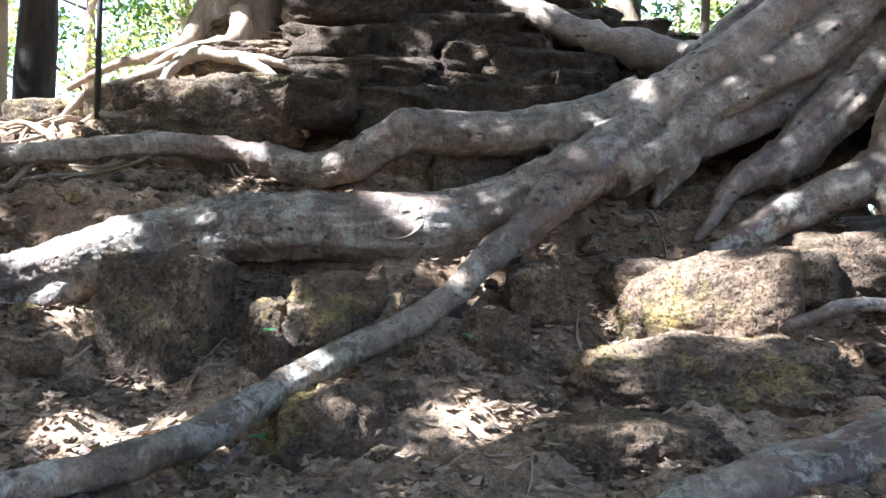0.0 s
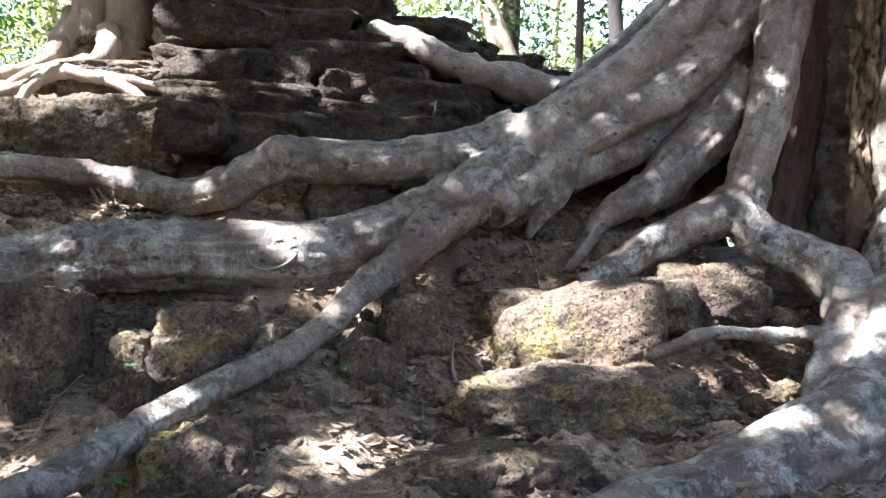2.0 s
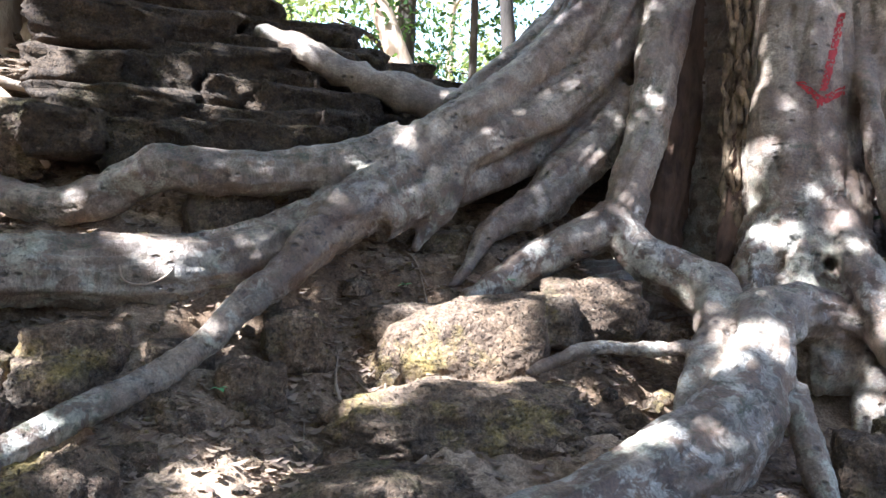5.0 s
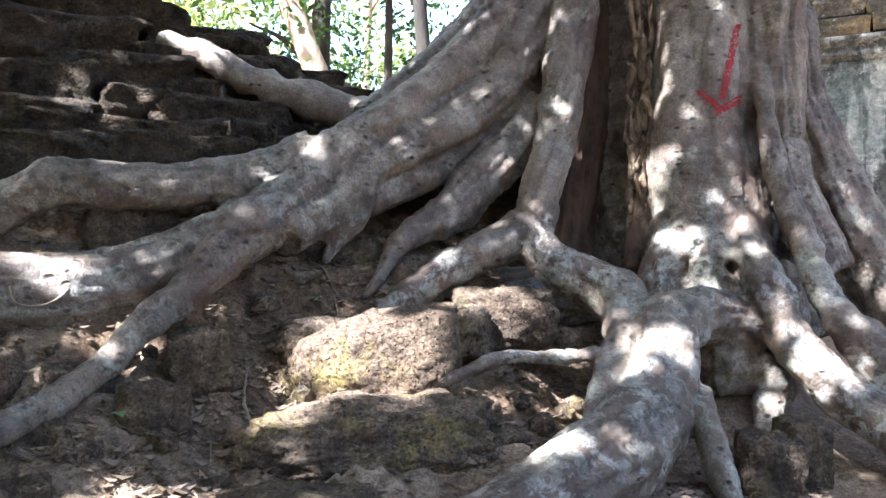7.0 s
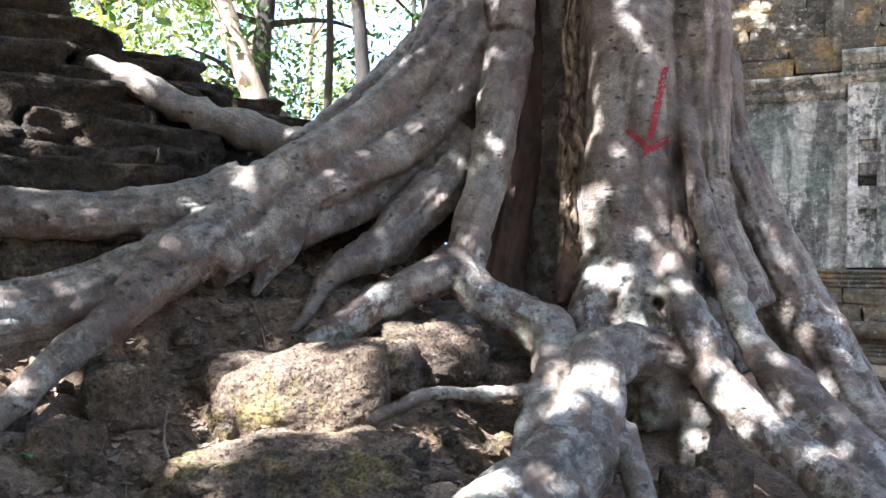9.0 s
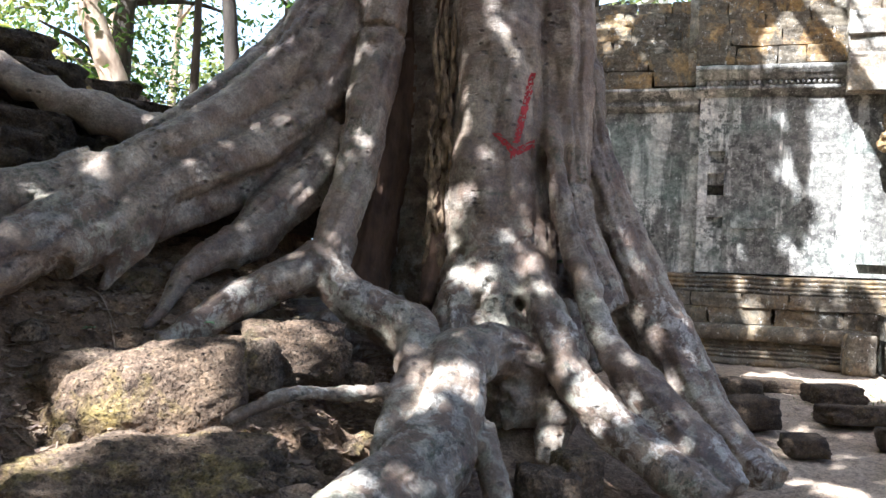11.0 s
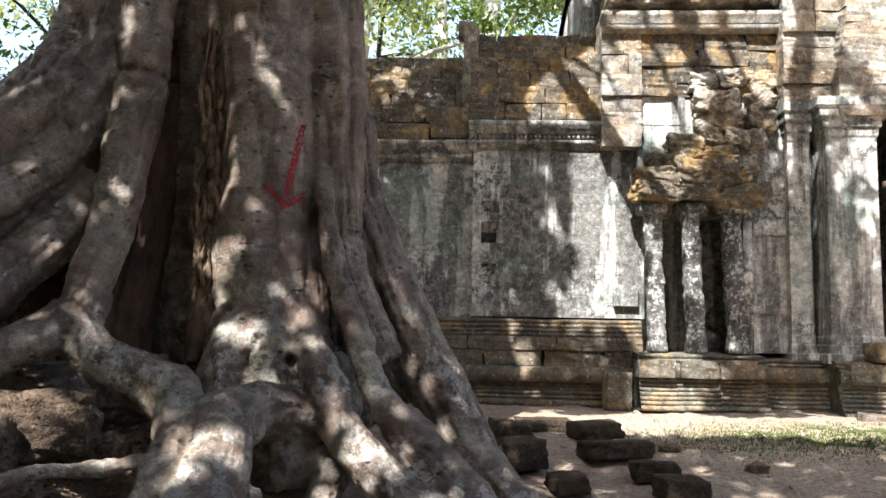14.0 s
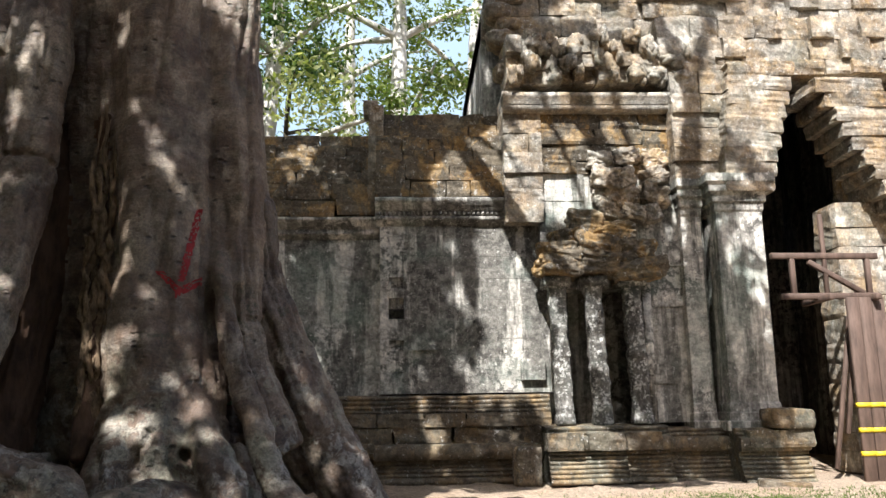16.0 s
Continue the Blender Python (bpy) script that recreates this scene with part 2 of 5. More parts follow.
# dark brown old bark of the fissure, its deep shade put into the tone
RECESSBARK = make_plain("recess_bark", (0.035, 0.022, 0.015), (0.17, 0.1, 0.062), 9, 0.9, 0.6, 0.015, (1, 1, 0.3))
STRIPBARK = make_plain("crumbling_bark", (0.06, 0.04, 0.025), (0.42, 0.3, 0.18), 22, 0.95, 1.0, 0.02, (1, 1, 0.5))
RED = make_plain("red_paint", (0.22, 0.02, 0.02), (0.4, 0.04, 0.04), 40, 0.7, 0.3, 0.004)
TIMBER = make_plain("weathered_timber", (0.06, 0.04, 0.03), (0.15, 0.1, 0.075), 12, 0.75, 0.4, 0.006, (1, 1, 0.2))
YELLOW = make_plain("yellow_tape", (0.75, 0.56, 0.02), (0.82, 0.64, 0.04), 20, 0.5, 0.1, 0.002)
GREEN = make_plain("herb_leaf", (0.06, 0.2, 0.06), (0.14, 0.36, 0.14), 12, 0.5, 0.2, 0.003)
MOSS = make_plain("ground_moss", (0.05, 0.08, 0.02), (0.13, 0.16, 0.04), 30, 0.9, 0.6, 0.01)

HAZE = bpy.data.materials.new("hazy_sky")
HAZE.use_nodes = True
em = HAZE.node_tree.nodes.new("ShaderNodeEmission")
em.inputs["Color"].default_value, em.inputs["Strength"].default_value = (0.66, 0.85, 1.0, 1), 0.5
HAZE.node_tree.links.new(em.outputs[0], HAZE.node_tree.nodes["Material Output"].inputs[0])

# ---------------------------------------------------------------- shape helpers
RNG = random.Random(7)


def fbm(p, octaves=4, rough=0.5):
    s, a, q = 0.0, 1.0, Vector(p)
    for _ in range(octaves):
        s += a * noise.noise(q)
        q = q * 2.03 + Vector((3.1, 1.7, 5.3))
        a *= rough
    return s


def smooth(a, b, x):
    k = min(1.0, max(0.0, (x - a) / (b - a)))
    return k * k * (3 - 2 * k)


def shaded(me, flat=False):
    me.polygons.foreach_set("use_smooth", [not flat] * len(me.polygons))
    me.update()
    return me


def mesh_from(name, bm, mat, flat=False):
    me = bpy.data.meshes.new(name)
    bm.to_mesh(me)
    bm.free()
    me.materials.append(mat)
    return shaded(me, flat)


def part(name, bm, mat, parent=None, label="", flat=False):
    """One mesh object from a bmesh, under a thing or a part."""
    ob = new(name, bm if isinstance(bm, bpy.types.Mesh) else mesh_from(name, bm, mat, flat))
    ob.parent = parent
    return tagged(ob, label)


def thing(name, at, label, category, group="", kind=""):
    ob = new(name)
    ob.empty_display_size = 0.1
    ob.location = at
    bpy.context.view_layer.update()
    return tagged(ob, label, category, group, kind)


def place(ob, parent):
    """Parent ob and leave it where it stands in the world."""
    ob.parent = parent
    ob.matrix_parent_inverse = Matrix.Translation(parent.location).inverted()
    return ob


def spline(points, step):
    """Catmull-Rom through rows of numbers, resampled to about that step."""
    p = [Vector(q) for q in points]
    p = [p[0] * 2 - p[1], *p, p[-1] * 2 - p[-2]]
    out = []
    for a, b, c, d in zip(p, p[1:], p[2:], p[3:]):
        n = max(2, int((Vector(c[:3]) - Vector(b[:3])).length / step))
        for i in range(n):
            t = i / n
            out.append(0.5 * (2 * b + (c - a) * t + (2 * a - 5 * b + 4 * c - d) * t * t + (3 * b - a - 3 * c + d) * t ** 3))
    out.append(p[-2])
    return out


def tube(bm, points, sides=12, step=0.06, lumps=0.12, seed=0.0, flat=1.0):
    """A closed, uneven tube along rows of (x, y, z, radius). flat: its width against its height."""
    rows = spline(points, step)
    rings, up = [], Vector((0, 0, 1))
    for i, r in enumerate(rows):
        c, rad = Vector(r[:3]), max(0.004, r[3])
        d = Vector(rows[min(i + 1, len(rows) - 1)][:3]) - Vector(rows[max(i - 1, 0)][:3])
        d = d.normalized() if d.length > 1e-6 else Vector((0, 0, 1))
        side = d.cross(up)
        side = side.normalized() if side.length > 0.15 else d.cross(Vector((0.6, 0.8, 0))).normalized()
        top = side.cross(d).normalized()
        ring = []
        for k in range(sides):
            a = 2 * math.pi * k / sides
            way = side * math.cos(a) * flat + top * math.sin(a)
            q = c + way * rad
            w = 1 + lumps * fbm(q * (0.55 / max(rad, 0.04)) + Vector((seed, 0, 0)), 3)
            ring.append(bm.verts.new(c + way * rad * w))
        rings.append(ring)
    for a, b in zip(rings, rings[1:]):
        for k in range(sides):
            bm.faces.new((a[k], a[(k + 1) % sides], b[(k + 1) % sides], b[k]))
    bm.faces.new(rings[0][::-1])
    bm.faces.new(rings[-1])
    return bm


def rock_bm(size, seed, rough=0.12, square=0.5, sub=4):
    """A weathered stone: an icosphere pushed towards a box, then worn by noise."""
    bm = bmesh.new()
    bmesh.ops.create_icosphere(bm, subdivisions=sub, radius=1)
    for v in bm.verts:
        d = v.co.normalized()
        cube = d / max(abs(d.x), abs(d.y), abs(d.z))
        p = d.lerp(cube * 0.85, square)
        p *= 1 + rough * fbm(d * 1.4 + Vector((seed, seed * 0.7, 0)), 4, 0.55) + 0.25 * rough * fbm(d * 6 + Vector((0, seed, 0)), 3)
        if sub >= 5:
            p *= 1 - 0.03 * max(0.0, noise.noise(d * 13 + Vector((seed, 0, 3))) - 0.05) - 0.035 * max(0.0, noise.noise(d * 24 + Vector((0, seed, 3))))
        v.co = Vector((p.x * size[0] / 2, p.y * size[1] / 2, p.z * size[2] / 2))
    return bm


def box(bm, x0, x1, y0, y1, z0, z1):
    v = [bm.verts.new((x, y, z)) for z in (z0, z1) for x, y in ((x0, y0), (x1, y0), (x1, y1), (x0, y1))]
    for q in ((3, 2, 1, 0), (4, 5, 6, 7), (0, 1, 5, 4), (1, 2, 6, 5), (2, 3, 7, 6), (3, 0, 4, 7)):
        bm.faces.new([v[i] for i in q])
    return bm


def worn_block(name, seed, mat, wear=0.06, round_=0.05, cuts=4, flat=True):
    """A unit block with gridded faces, softened corners and uneven, chipped faces."""
    bm = bmesh.new()
    bmesh.ops.create_cube(bm, size=1)
    bmesh.ops.subdivide_edges(bm, edges=bm.edges[:], cuts=cuts, use_grid_fill=True)
    for v in bm.verts:
        p = v.co * 2
        near = sorted((abs(p.x), abs(p.y), abs(p.z)))
        if near[1] > 0.95:
            v.co *= 1 - round_ * (2 if near[0] > 0.95 else 1)
        q = v.co + Vector((seed, seed * 0.3, 0))
        v.co += Vector(noise.noise_vector(q * 1.7)) * wear + Vector(noise.noise_vector(q * 5.1)) * wear * 0.55
        if cuts > 6:
            v.co += Vector(noise.noise_vector(q * 11)) * wear * 0.35
    return mesh_from(name, bm, mat, flat)


def lay(name, meshes, parent, x, y, z, sx, sy, sz, rz=0.0, tilt=0.0, rng=RNG):
    ob = new(name, rng.choice(meshes))
    ob.matrix_basis = pose(x, y, z, tilt, rng.uniform(-0.2, 0.2) if sy < 0.45 else rng.uniform(-0.8, 0.8), rz) @ Matrix.Diagonal((sx, sy, sz, 1))
    return place(ob, parent)


def profile_run(bm, prof, x0, x1, y, n=1, seed=0.0):
    """A moulding along x: prof is rows of (out, z), out towards -y."""
    cols = []
    for i in range(n + 1):
        x = x0 + (x1 - x0) * i / n
        cols.append([bm.verts.new((x, y - o + 0.012 * noise.noise((x * 3, z * 5, seed)), z + 0.008 * noise.noise((x * 2, seed, z)))) for o, z in prof])
    for a, b in zip(cols, cols[1:]):
        for k in range(len(prof) - 1):
            bm.faces.new((a[k], b[k], b[k + 1], a[k + 1]))
    for c, flip in ((cols[0], 1), (cols[-1], 0)):
        try:
            bm.faces.new(c[::-1] if flip else c)
        except ValueError:
            pass
    return bm


# ---------------------------------------------------------------- ground
EYE0, FWD, SIDE = Vector((0.2, 0.39)), Vector((-0.784, 0.62)), Vector((0.62, 0.784))
STEPS = [(-90, -0.12), (2.0, -0.1), (3.2, 0.0), (3.6, 0.06), (4.0, 0.3), (4.35, 0.5), (4.6, 0.75), (4.85, 1.0), (5.4, 1.18), (5.7, 1.42), (6.1, 1.72), (6.5, 2.15), (6.9, 2.5), (8.0, 2.8), (12, 2.8), (900, 2.8)]


def ground_z(x, y, fine=True):
    d = Vector((x, y)) - EYE0
    u, v = d.dot(FWD), d.dot(SIDE)
    wob = 0.22 * noise.noise((x * 0.9, y * 0.9, 1.3))
    uu = u + wob
    zb = next(za + (zc - za) * (uu - a) / (c - a) for (a, za), (c, zc) in zip(STEPS, STEPS[1:]) if uu <= c)
    cap = 1.45 + 2.0 * smooth(-2.6, -1.1, v)
    zb = min(zb, cap, 2.95 - 0.24 * max(0.0, v - 0.3) if u < 9 else 9.0)
    zb += 0.12 * smooth(0.2, 2.2, v) * smooth(4.6, 3.4, u) + 0.0
    zb += 0.1 * math.exp(-((x + 6.2) ** 2 + (y - 3.1) ** 2) / 0.5)
    dist = d.length
    zc = -0.1 + 0.5 * smooth(4.0, 10.5, dist)
    zc += 0.85 * math.exp(-((x + 1.55) ** 2 + (y - 6.25) ** 2) / 0.9)
    w = smooth(0, 1, (v - (1.75 + 0.4 * max(0.0, u - 4.2))) / 1.3)
    z = zb + (zc - zb) * w + 0.28 * math.exp(-((x + 1.95) ** 2 + (y - 4.75) ** 2) / 0.16)
    if fine:
        rough = 0.35 + 0.65 * (1 - w)
        z += -0.05 * rough + rough * (0.08 * fbm((x * 1.7, y * 1.7, 0.0), 4) + 0.05 * fbm((x * 6, y * 6, 4.0), 4, 0.6) + 0.06 * max(0.0, noise.noise((x * 3.5, y * 3.5, 9.0))) + 0.03 * abs(noise.noise((x * 11, y * 11, 2.0))))
    return z


def axis_steps(lo, hi, step, far):
    mid = list(np.arange(lo, hi, step))
    out = [hi + 0.12 * 1.35 ** k for k in range(1, 40) if 0.12 * 1.35 ** k < far]
    return [lo - (q - hi) for q in out[::-1]] + mid + [hi] + out


gx, gy = axis_steps(-6.6, 3.5, 0.038, 700), axis_steps(0.7, 9.6, 0.038, 700)
verts = [(x, y, ground_z(x, y)) for y in gy for x in gx]
nx = len(gx)
faces = [(j * nx + i, j * nx + i + 1, (j + 1) * nx + i + 1, (j + 1) * nx + i) for j in range(len(gy) - 1) for i in range(nx - 1)]
me = bpy.data.meshes.new("ground")
me.from_pydata(verts, [], faces)
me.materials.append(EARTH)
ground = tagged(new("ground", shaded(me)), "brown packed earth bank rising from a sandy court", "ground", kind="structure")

# ---------------------------------------------------------------- the great tree
ROOTS = {
    "upper_root": [(-6.6, 0.70, 1.12, 0.086), (-5.94, 1.08, 1.15, 0.082), (-5.45, 1.37, 1.17, 0.078), (-5.15, 1.70, 1.23, 0.074), (-4.90, 2.17, 1.29, 0.078), (-4.78, 2.54, 1.28, 0.079), (-4.52, 2.73, 1.21, 0.099), (-4.26, 2.91, 1.16, 0.111), (-4.01, 3.07, 1.24, 0.119), (-3.82, 3.26, 1.40, 0.128), (-3.65, 3.47, 1.39, 0.128), (-3.48, 3.69, 1.40, 0.135), (-3.32, 3.90, 1.44, 0.135), (-3.18, 4.20, 1.51, 0.165), (-3.10, 4.51, 1.61, 0.193)],
    "great_root": [(-4.79, 0.62, 0.25, 0.146), (-4.67, 0.94, 0.35, 0.149), (-4.56, 1.23, 0.46, 0.141), (-4.41, 1.52, 0.58, 0.143), (-4.23, 1.84, 0.70, 0.157), (-4.02, 2.22, 0.79, 0.177), (-3.85, 2.54, 0.82, 0.186), (-3.66, 2.86, 0.82, 0.195), (-3.47, 3.19, 0.84, 0.197), (-3.37, 3.47, 0.91, 0.188), (-3.28, 3.74, 1.04, 0.171), (-3.17, 4.05, 1.18, 0.186), (-3.06, 4.37, 1.37, 0.189)],
    "fork_root": [(-4.28, 1.68, 0.58, 0.089), (-4.38, 1.49, 0.43, 0.094), (-4.36, 1.32, 0.32, 0.080), (-4.37, 1.20, 0.24, 0.068), (-4.39, 0.91, 0.09, 0.060)],
    "thin_root": [(-2.66, 0.52, -0.01, 0.065), (-2.61, 0.68, -0.00, 0.066), (-2.60, 0.89, -0.00, 0.066), (-2.59, 1.14, 0.02, 0.066), (-2.60, 1.38, 0.05, 0.066), (-2.67, 1.61, 0.08, 0.067), (-2.83, 1.97, 0.17, 0.070), (-2.95, 2.36, 0.27, 0.071), (-2.96, 2.68, 0.37, 0.073), (-2.99, 2.98, 0.51, 0.074), (-3.00, 3.22, 0.69, 0.082), (-2.97, 3.45, 0.84, 0.096), (-2.96, 3.67, 1.02, 0.130), (-3.01, 4.07, 1.23, 0.165)],
    "twig_root": [(-2.80, 1.83, -0.02, 0.022), (-2.71, 1.70, -0.05, 0.026), (-2.54, 1.50, -0.12, 0.026), (-2.45, 1.37, -0.18, 0.024)],
    "ridge_rib": [(-2.99, 3.76, 1.12, 0.140), (-3.00, 4.02, 1.24, 0.179), (-2.98, 4.29, 1.40, 0.174), (-2.91, 4.56, 1.68, 0.139), (-2.75, 4.81, 1.90, 0.125), (-2.62, 5.14, 2.15, 0.138), (-2.48, 5.41, 2.42, 0.157), (-2.36, 5.62, 2.75, 0.180), (-2.29, 5.86, 3.25, 0.210), (-2.23, 6.03, 4.30, 0.248), (-2.22, 6.14, 5.92, 0.261)],
    "ridge_back": [(-3.17, 5.14, 1.97, 0.118), (-3.00, 5.44, 2.23, 0.145), (-2.81, 5.74, 2.52, 0.166), (-2.63, 6.01, 2.90, 0.213)],
    "second_rib": [(-2.93, 4.09, 1.15, 0.148), (-2.87, 4.36, 1.30, 0.148), (-2.76, 4.66, 1.57, 0.119), (-2.59, 4.93, 1.75, 0.119), (-2.43, 5.22, 1.95, 0.137), (-2.27, 5.48, 2.19, 0.152), (-2.18, 5.65, 2.54, 0.163), (-2.15, 5.80, 3.09, 0.182), (-2.10, 5.95, 4.10, 0.202)],
    "shin_root": [(-2.77, 4.67, 1.57, 0.098), (-2.76, 4.61, 1.43, 0.097), (-2.77, 4.54, 1.27, 0.089), (-2.80, 4.44, 1.14, 0.061), (-2.83, 4.34, 0.99, 0.030)],
    "under_rib": [(-2.83, 4.70, 1.37, 0.113), (-2.71, 4.96, 1.51, 0.124), (-2.58, 5.23, 1.68, 0.139), (-2.43, 5.51, 1.88, 0.163), (-2.30, 5.71, 2.14, 0.178), (-2.22, 5.88, 2.6, 0.170), (-2.12, 6.1, 3.5, 0.15), (-2.1, 6.2, 4.4, 0.13)],
    "toe_root": [(-2.06, 5.71, 2.08, 0.139), (-2.19, 5.54, 1.83, 0.160), (-2.28, 5.32, 1.58, 0.171), (-2.38, 5.06, 1.33, 0.144), (-2.51, 4.76, 1.17, 0.090), (-2.55, 4.62, 1.03, 0.058), (-2.56, 4.51, 0.88, 0.040), (-2.60, 4.41, 0.78, 0.026)],
    "left_column": [(-1.89, 5.88, 5.60, 0.197), (-1.87, 5.85, 4.00, 0.195), (-1.87, 5.80, 3.20, 0.185), (-1.86, 5.74, 2.68, 0.172), (-1.86, 5.61, 2.27, 0.157), (-1.86, 5.49, 1.91, 0.147), (-1.88, 5.36, 1.57, 0.136), (-1.87, 5.19, 1.28, 0.139), (-1.90, 5.10, 1.13, 0.152)],
    "left_foot_root": [(-1.87, 5.22, 1.28, 0.133), (-1.97, 5.04, 1.15, 0.130), (-2.11, 4.80, 1.02, 0.120), (-2.25, 4.59, 0.89, 0.108), (-2.33, 4.40, 0.77, 0.086), (-2.40, 4.27, 0.73, 0.056)],
    "bridge_root": [(-1.90, 5.12, 1.19, 0.145), (-1.72, 5.11, 1.03, 0.142), (-1.53, 5.12, 0.92, 0.153), (-1.32, 5.13, 0.81, 0.156), (-1.19, 4.96, 0.67, 0.137), (-1.13, 4.65, 0.52, 0.110), (-1.13, 4.43, 0.39, 0.083), (-1.12, 4.30, 0.30, 0.064), (-1.10, 4.17, 0.23, 0.042)],
    "fissure_strip": [(-1.56, 6.1, 4.40, 0.07), (-1.49, 6.03, 3.19, 0.065), (-1.46, 6.0, 2.56, 0.062), (-1.45, 5.96, 2.02, 0.066), (-1.45, 5.92, 1.57, 0.07), (-1.45, 5.86, 1.27, 0.066), (-1.43, 5.74, 0.97, 0.05)],
    "main_column": [(-1.23, 6.29, 6.42, 0.414), (-1.18, 6.22, 4.38, 0.407), (-1.14, 6.18, 3.39, 0.382), (-1.11, 6.12, 2.68, 0.359), (-1.08, 6.08, 2.10, 0.344), (-1.05, 6.05, 1.65, 0.352), (-1.03, 6.02, 1.28, 0.368), (-1.02, 5.93, 1.02, 0.376), (-1.02, 5.94, 0.84, 0.391), (-1.03, 6.00, 0.54, 0.403), (-1.04, 6.05, 0.24, 0.387)],
    "main_toe": [(-1.17, 5.8, 1.3, 0.09), (-1.19, 5.59, 1.01, 0.125), (-1.19, 5.51, 0.84, 0.123), (-1.19, 5.47, 0.66, 0.116)],
    "main_toe_b": [(-0.98, 5.77, 1.19, 0.119), (-0.94, 5.67, 0.99, 0.117), (-0.91, 5.62, 0.82, 0.102), (-0.89, 5.63, 0.61, 0.095)],
    "main_toe_c": [(-0.82, 6.02, 1.53, 0.144), (-0.76, 5.98, 1.20, 0.142), (-0.74, 5.89, 0.92, 0.154), (-0.79, 5.76, 0.71, 0.172)],
    "right_column": [(-0.82, 6.18, 5.45, 0.246), (-0.78, 6.26, 4.00, 0.244), (-0.72, 6.22, 3.15, 0.231), (-0.67, 6.21, 2.54, 0.205), (-0.63, 6.18, 2.02, 0.171), (-0.57, 6.16, 1.63, 0.154), (-0.45, 6.16, 1.29, 0.152), (-0.29, 6.16, 0.99, 0.151)],
    "right_buttress": [(-0.84, 6.64, 3.97, 0.225), (-0.72, 6.61, 3.07, 0.191), (-0.64, 6.63, 2.43, 0.202), (-0.51, 6.66, 1.93, 0.218), (-0.32, 6.69, 1.47, 0.229), (-0.10, 6.66, 1.07, 0.229), (0.13, 6.56, 0.68, 0.207), (0.33, 6.39, 0.36, 0.176), (0.54, 6.22, 0.14, 0.147), (0.74, 6.05, 0.01, 0.126)],
    "buttress_web": [(-0.68, 6.57, 2.72, 0.201), (-0.58, 6.62, 2.09, 0.209), (-0.45, 6.71, 1.60, 0.210), (-0.32, 6.73, 1.14, 0.192), (-0.10, 6.72, 0.74, 0.148)],
    "vine_root": [(-0.82, 6.2, 2.6, 0.05), (-0.69, 5.96, 2.12, 0.06), (-0.61, 5.90, 1.71, 0.066), (-0.52, 5.89, 1.42, 0.080), (-0.41, 5.83, 1.17, 0.086), (-0.32, 5.75, 0.93, 0.091), (-0.19, 5.70, 0.73, 0.110), (-0.05, 5.66, 0.57, 0.135), (0.13, 5.56, 0.40, 0.144), (0.30, 5.45, 0.24, 0.140), (0.48, 5.33, 0.06, 0.123)],
    "side_root": [(-0.84, 6.02, 1.5, 0.07), (-0.74, 5.8, 1.2, 0.1), (-0.56, 5.59, 0.86, 0.130), (-0.44, 5.52, 0.63, 0.120), (-0.25, 5.43, 0.43, 0.136), (-0.01, 5.34, 0.27, 0.138), (0.21, 5.22, 0.15, 0.127), (0.42, 5.16, 0.04, 0.112)],
    "stub_root": [(-0.49, 5.89, 0.59, 0.116), (-0.50, 5.71, 0.40, 0.119), (-0.53, 5.50, 0.23, 0.096), (-0.54, 5.41, 0.09, 0.069)],
    "drop_root": [(-0.76, 4.75, 0.40, 0.068), (-0.69, 4.68, 0.22, 0.072), (-0.61, 4.61, 0.06, 0.070), (-0.53, 4.54, -0.10, 0.063)],
    "knee_root": [(-0.62, 6.06, 0.99, 0.195), (-0.60, 5.90, 0.68, 0.193), (-0.73, 5.64, 0.66, 0.187), (-0.89, 5.35, 0.73, 0.168), (-0.99, 5.02, 0.66, 0.190), (-0.94, 4.70, 0.47, 0.195), (-0.92, 4.40, 0.29, 0.200), (-0.96, 4.06, 0.16, 0.209), (-1.07, 3.63, 0.07, 0.191), (-1.19, 3.25, 0.00, 0.176), (-1.29, 2.88, -0.06, 0.153), (-1.41, 2.55, -0.14, 0.123)],
    "knee_under": [(-0.59, 5.92, 0.58, 0.207), (-0.71, 5.71, 0.45, 0.189), (-0.85, 5.47, 0.41, 0.144)],
    "rib_web": [(-3.06, 5.00, 1.66, 0.144), (-2.90, 5.29, 1.88, 0.157), (-2.75, 5.64, 2.12, 0.187), (-2.55, 5.96, 2.49, 0.235), (-2.41, 6.23, 3.01, 0.284), (-2.34, 6.34, 3.90, 0.326)],
    "inner_web": [(-2.0, 5.93, 0.88, 0.155), (-2.0, 6.05, 1.35, 0.19), (-1.95, 6.2, 2.09, 0.22), (-1.9, 6.36, 2.94, 0.27), (-1.88, 6.46, 4.03, 0.30), (-1.9, 6.5, 6.00, 0.321)],
    "back_fill": [(-2.32, 5.58, 0.76, 0.213), (-1.97, 5.75, 0.79, 0.231), (-1.62, 5.88, 0.82, 0.209)],
    "right_fill": [(-0.75, 6.60, 1.77, 0.176), (-0.69, 6.60, 1.22, 0.195), (-0.59, 6.58, 0.91, 0.212), (-0.44, 6.54, 0.54, 0.207)],
    "link_root": [(-1.84, 4.02, 0.40, 0.024), (-1.73, 4.14, 0.47, 0.039), (-1.58, 4.29, 0.54, 0.043), (-1.39, 4.42, 0.54, 0.037), (-1.21, 4.57, 0.57, 0.040)],
}
TRUNK = {"ridge_rib", "ridge_back", "second_rib", "under_rib", "left_column", "main_column", "main_toe", "main_toe_b", "main_toe_c", "right_column", "right_buttress", "buttress_web", "rib_web", "back_fill", "right_fill"}
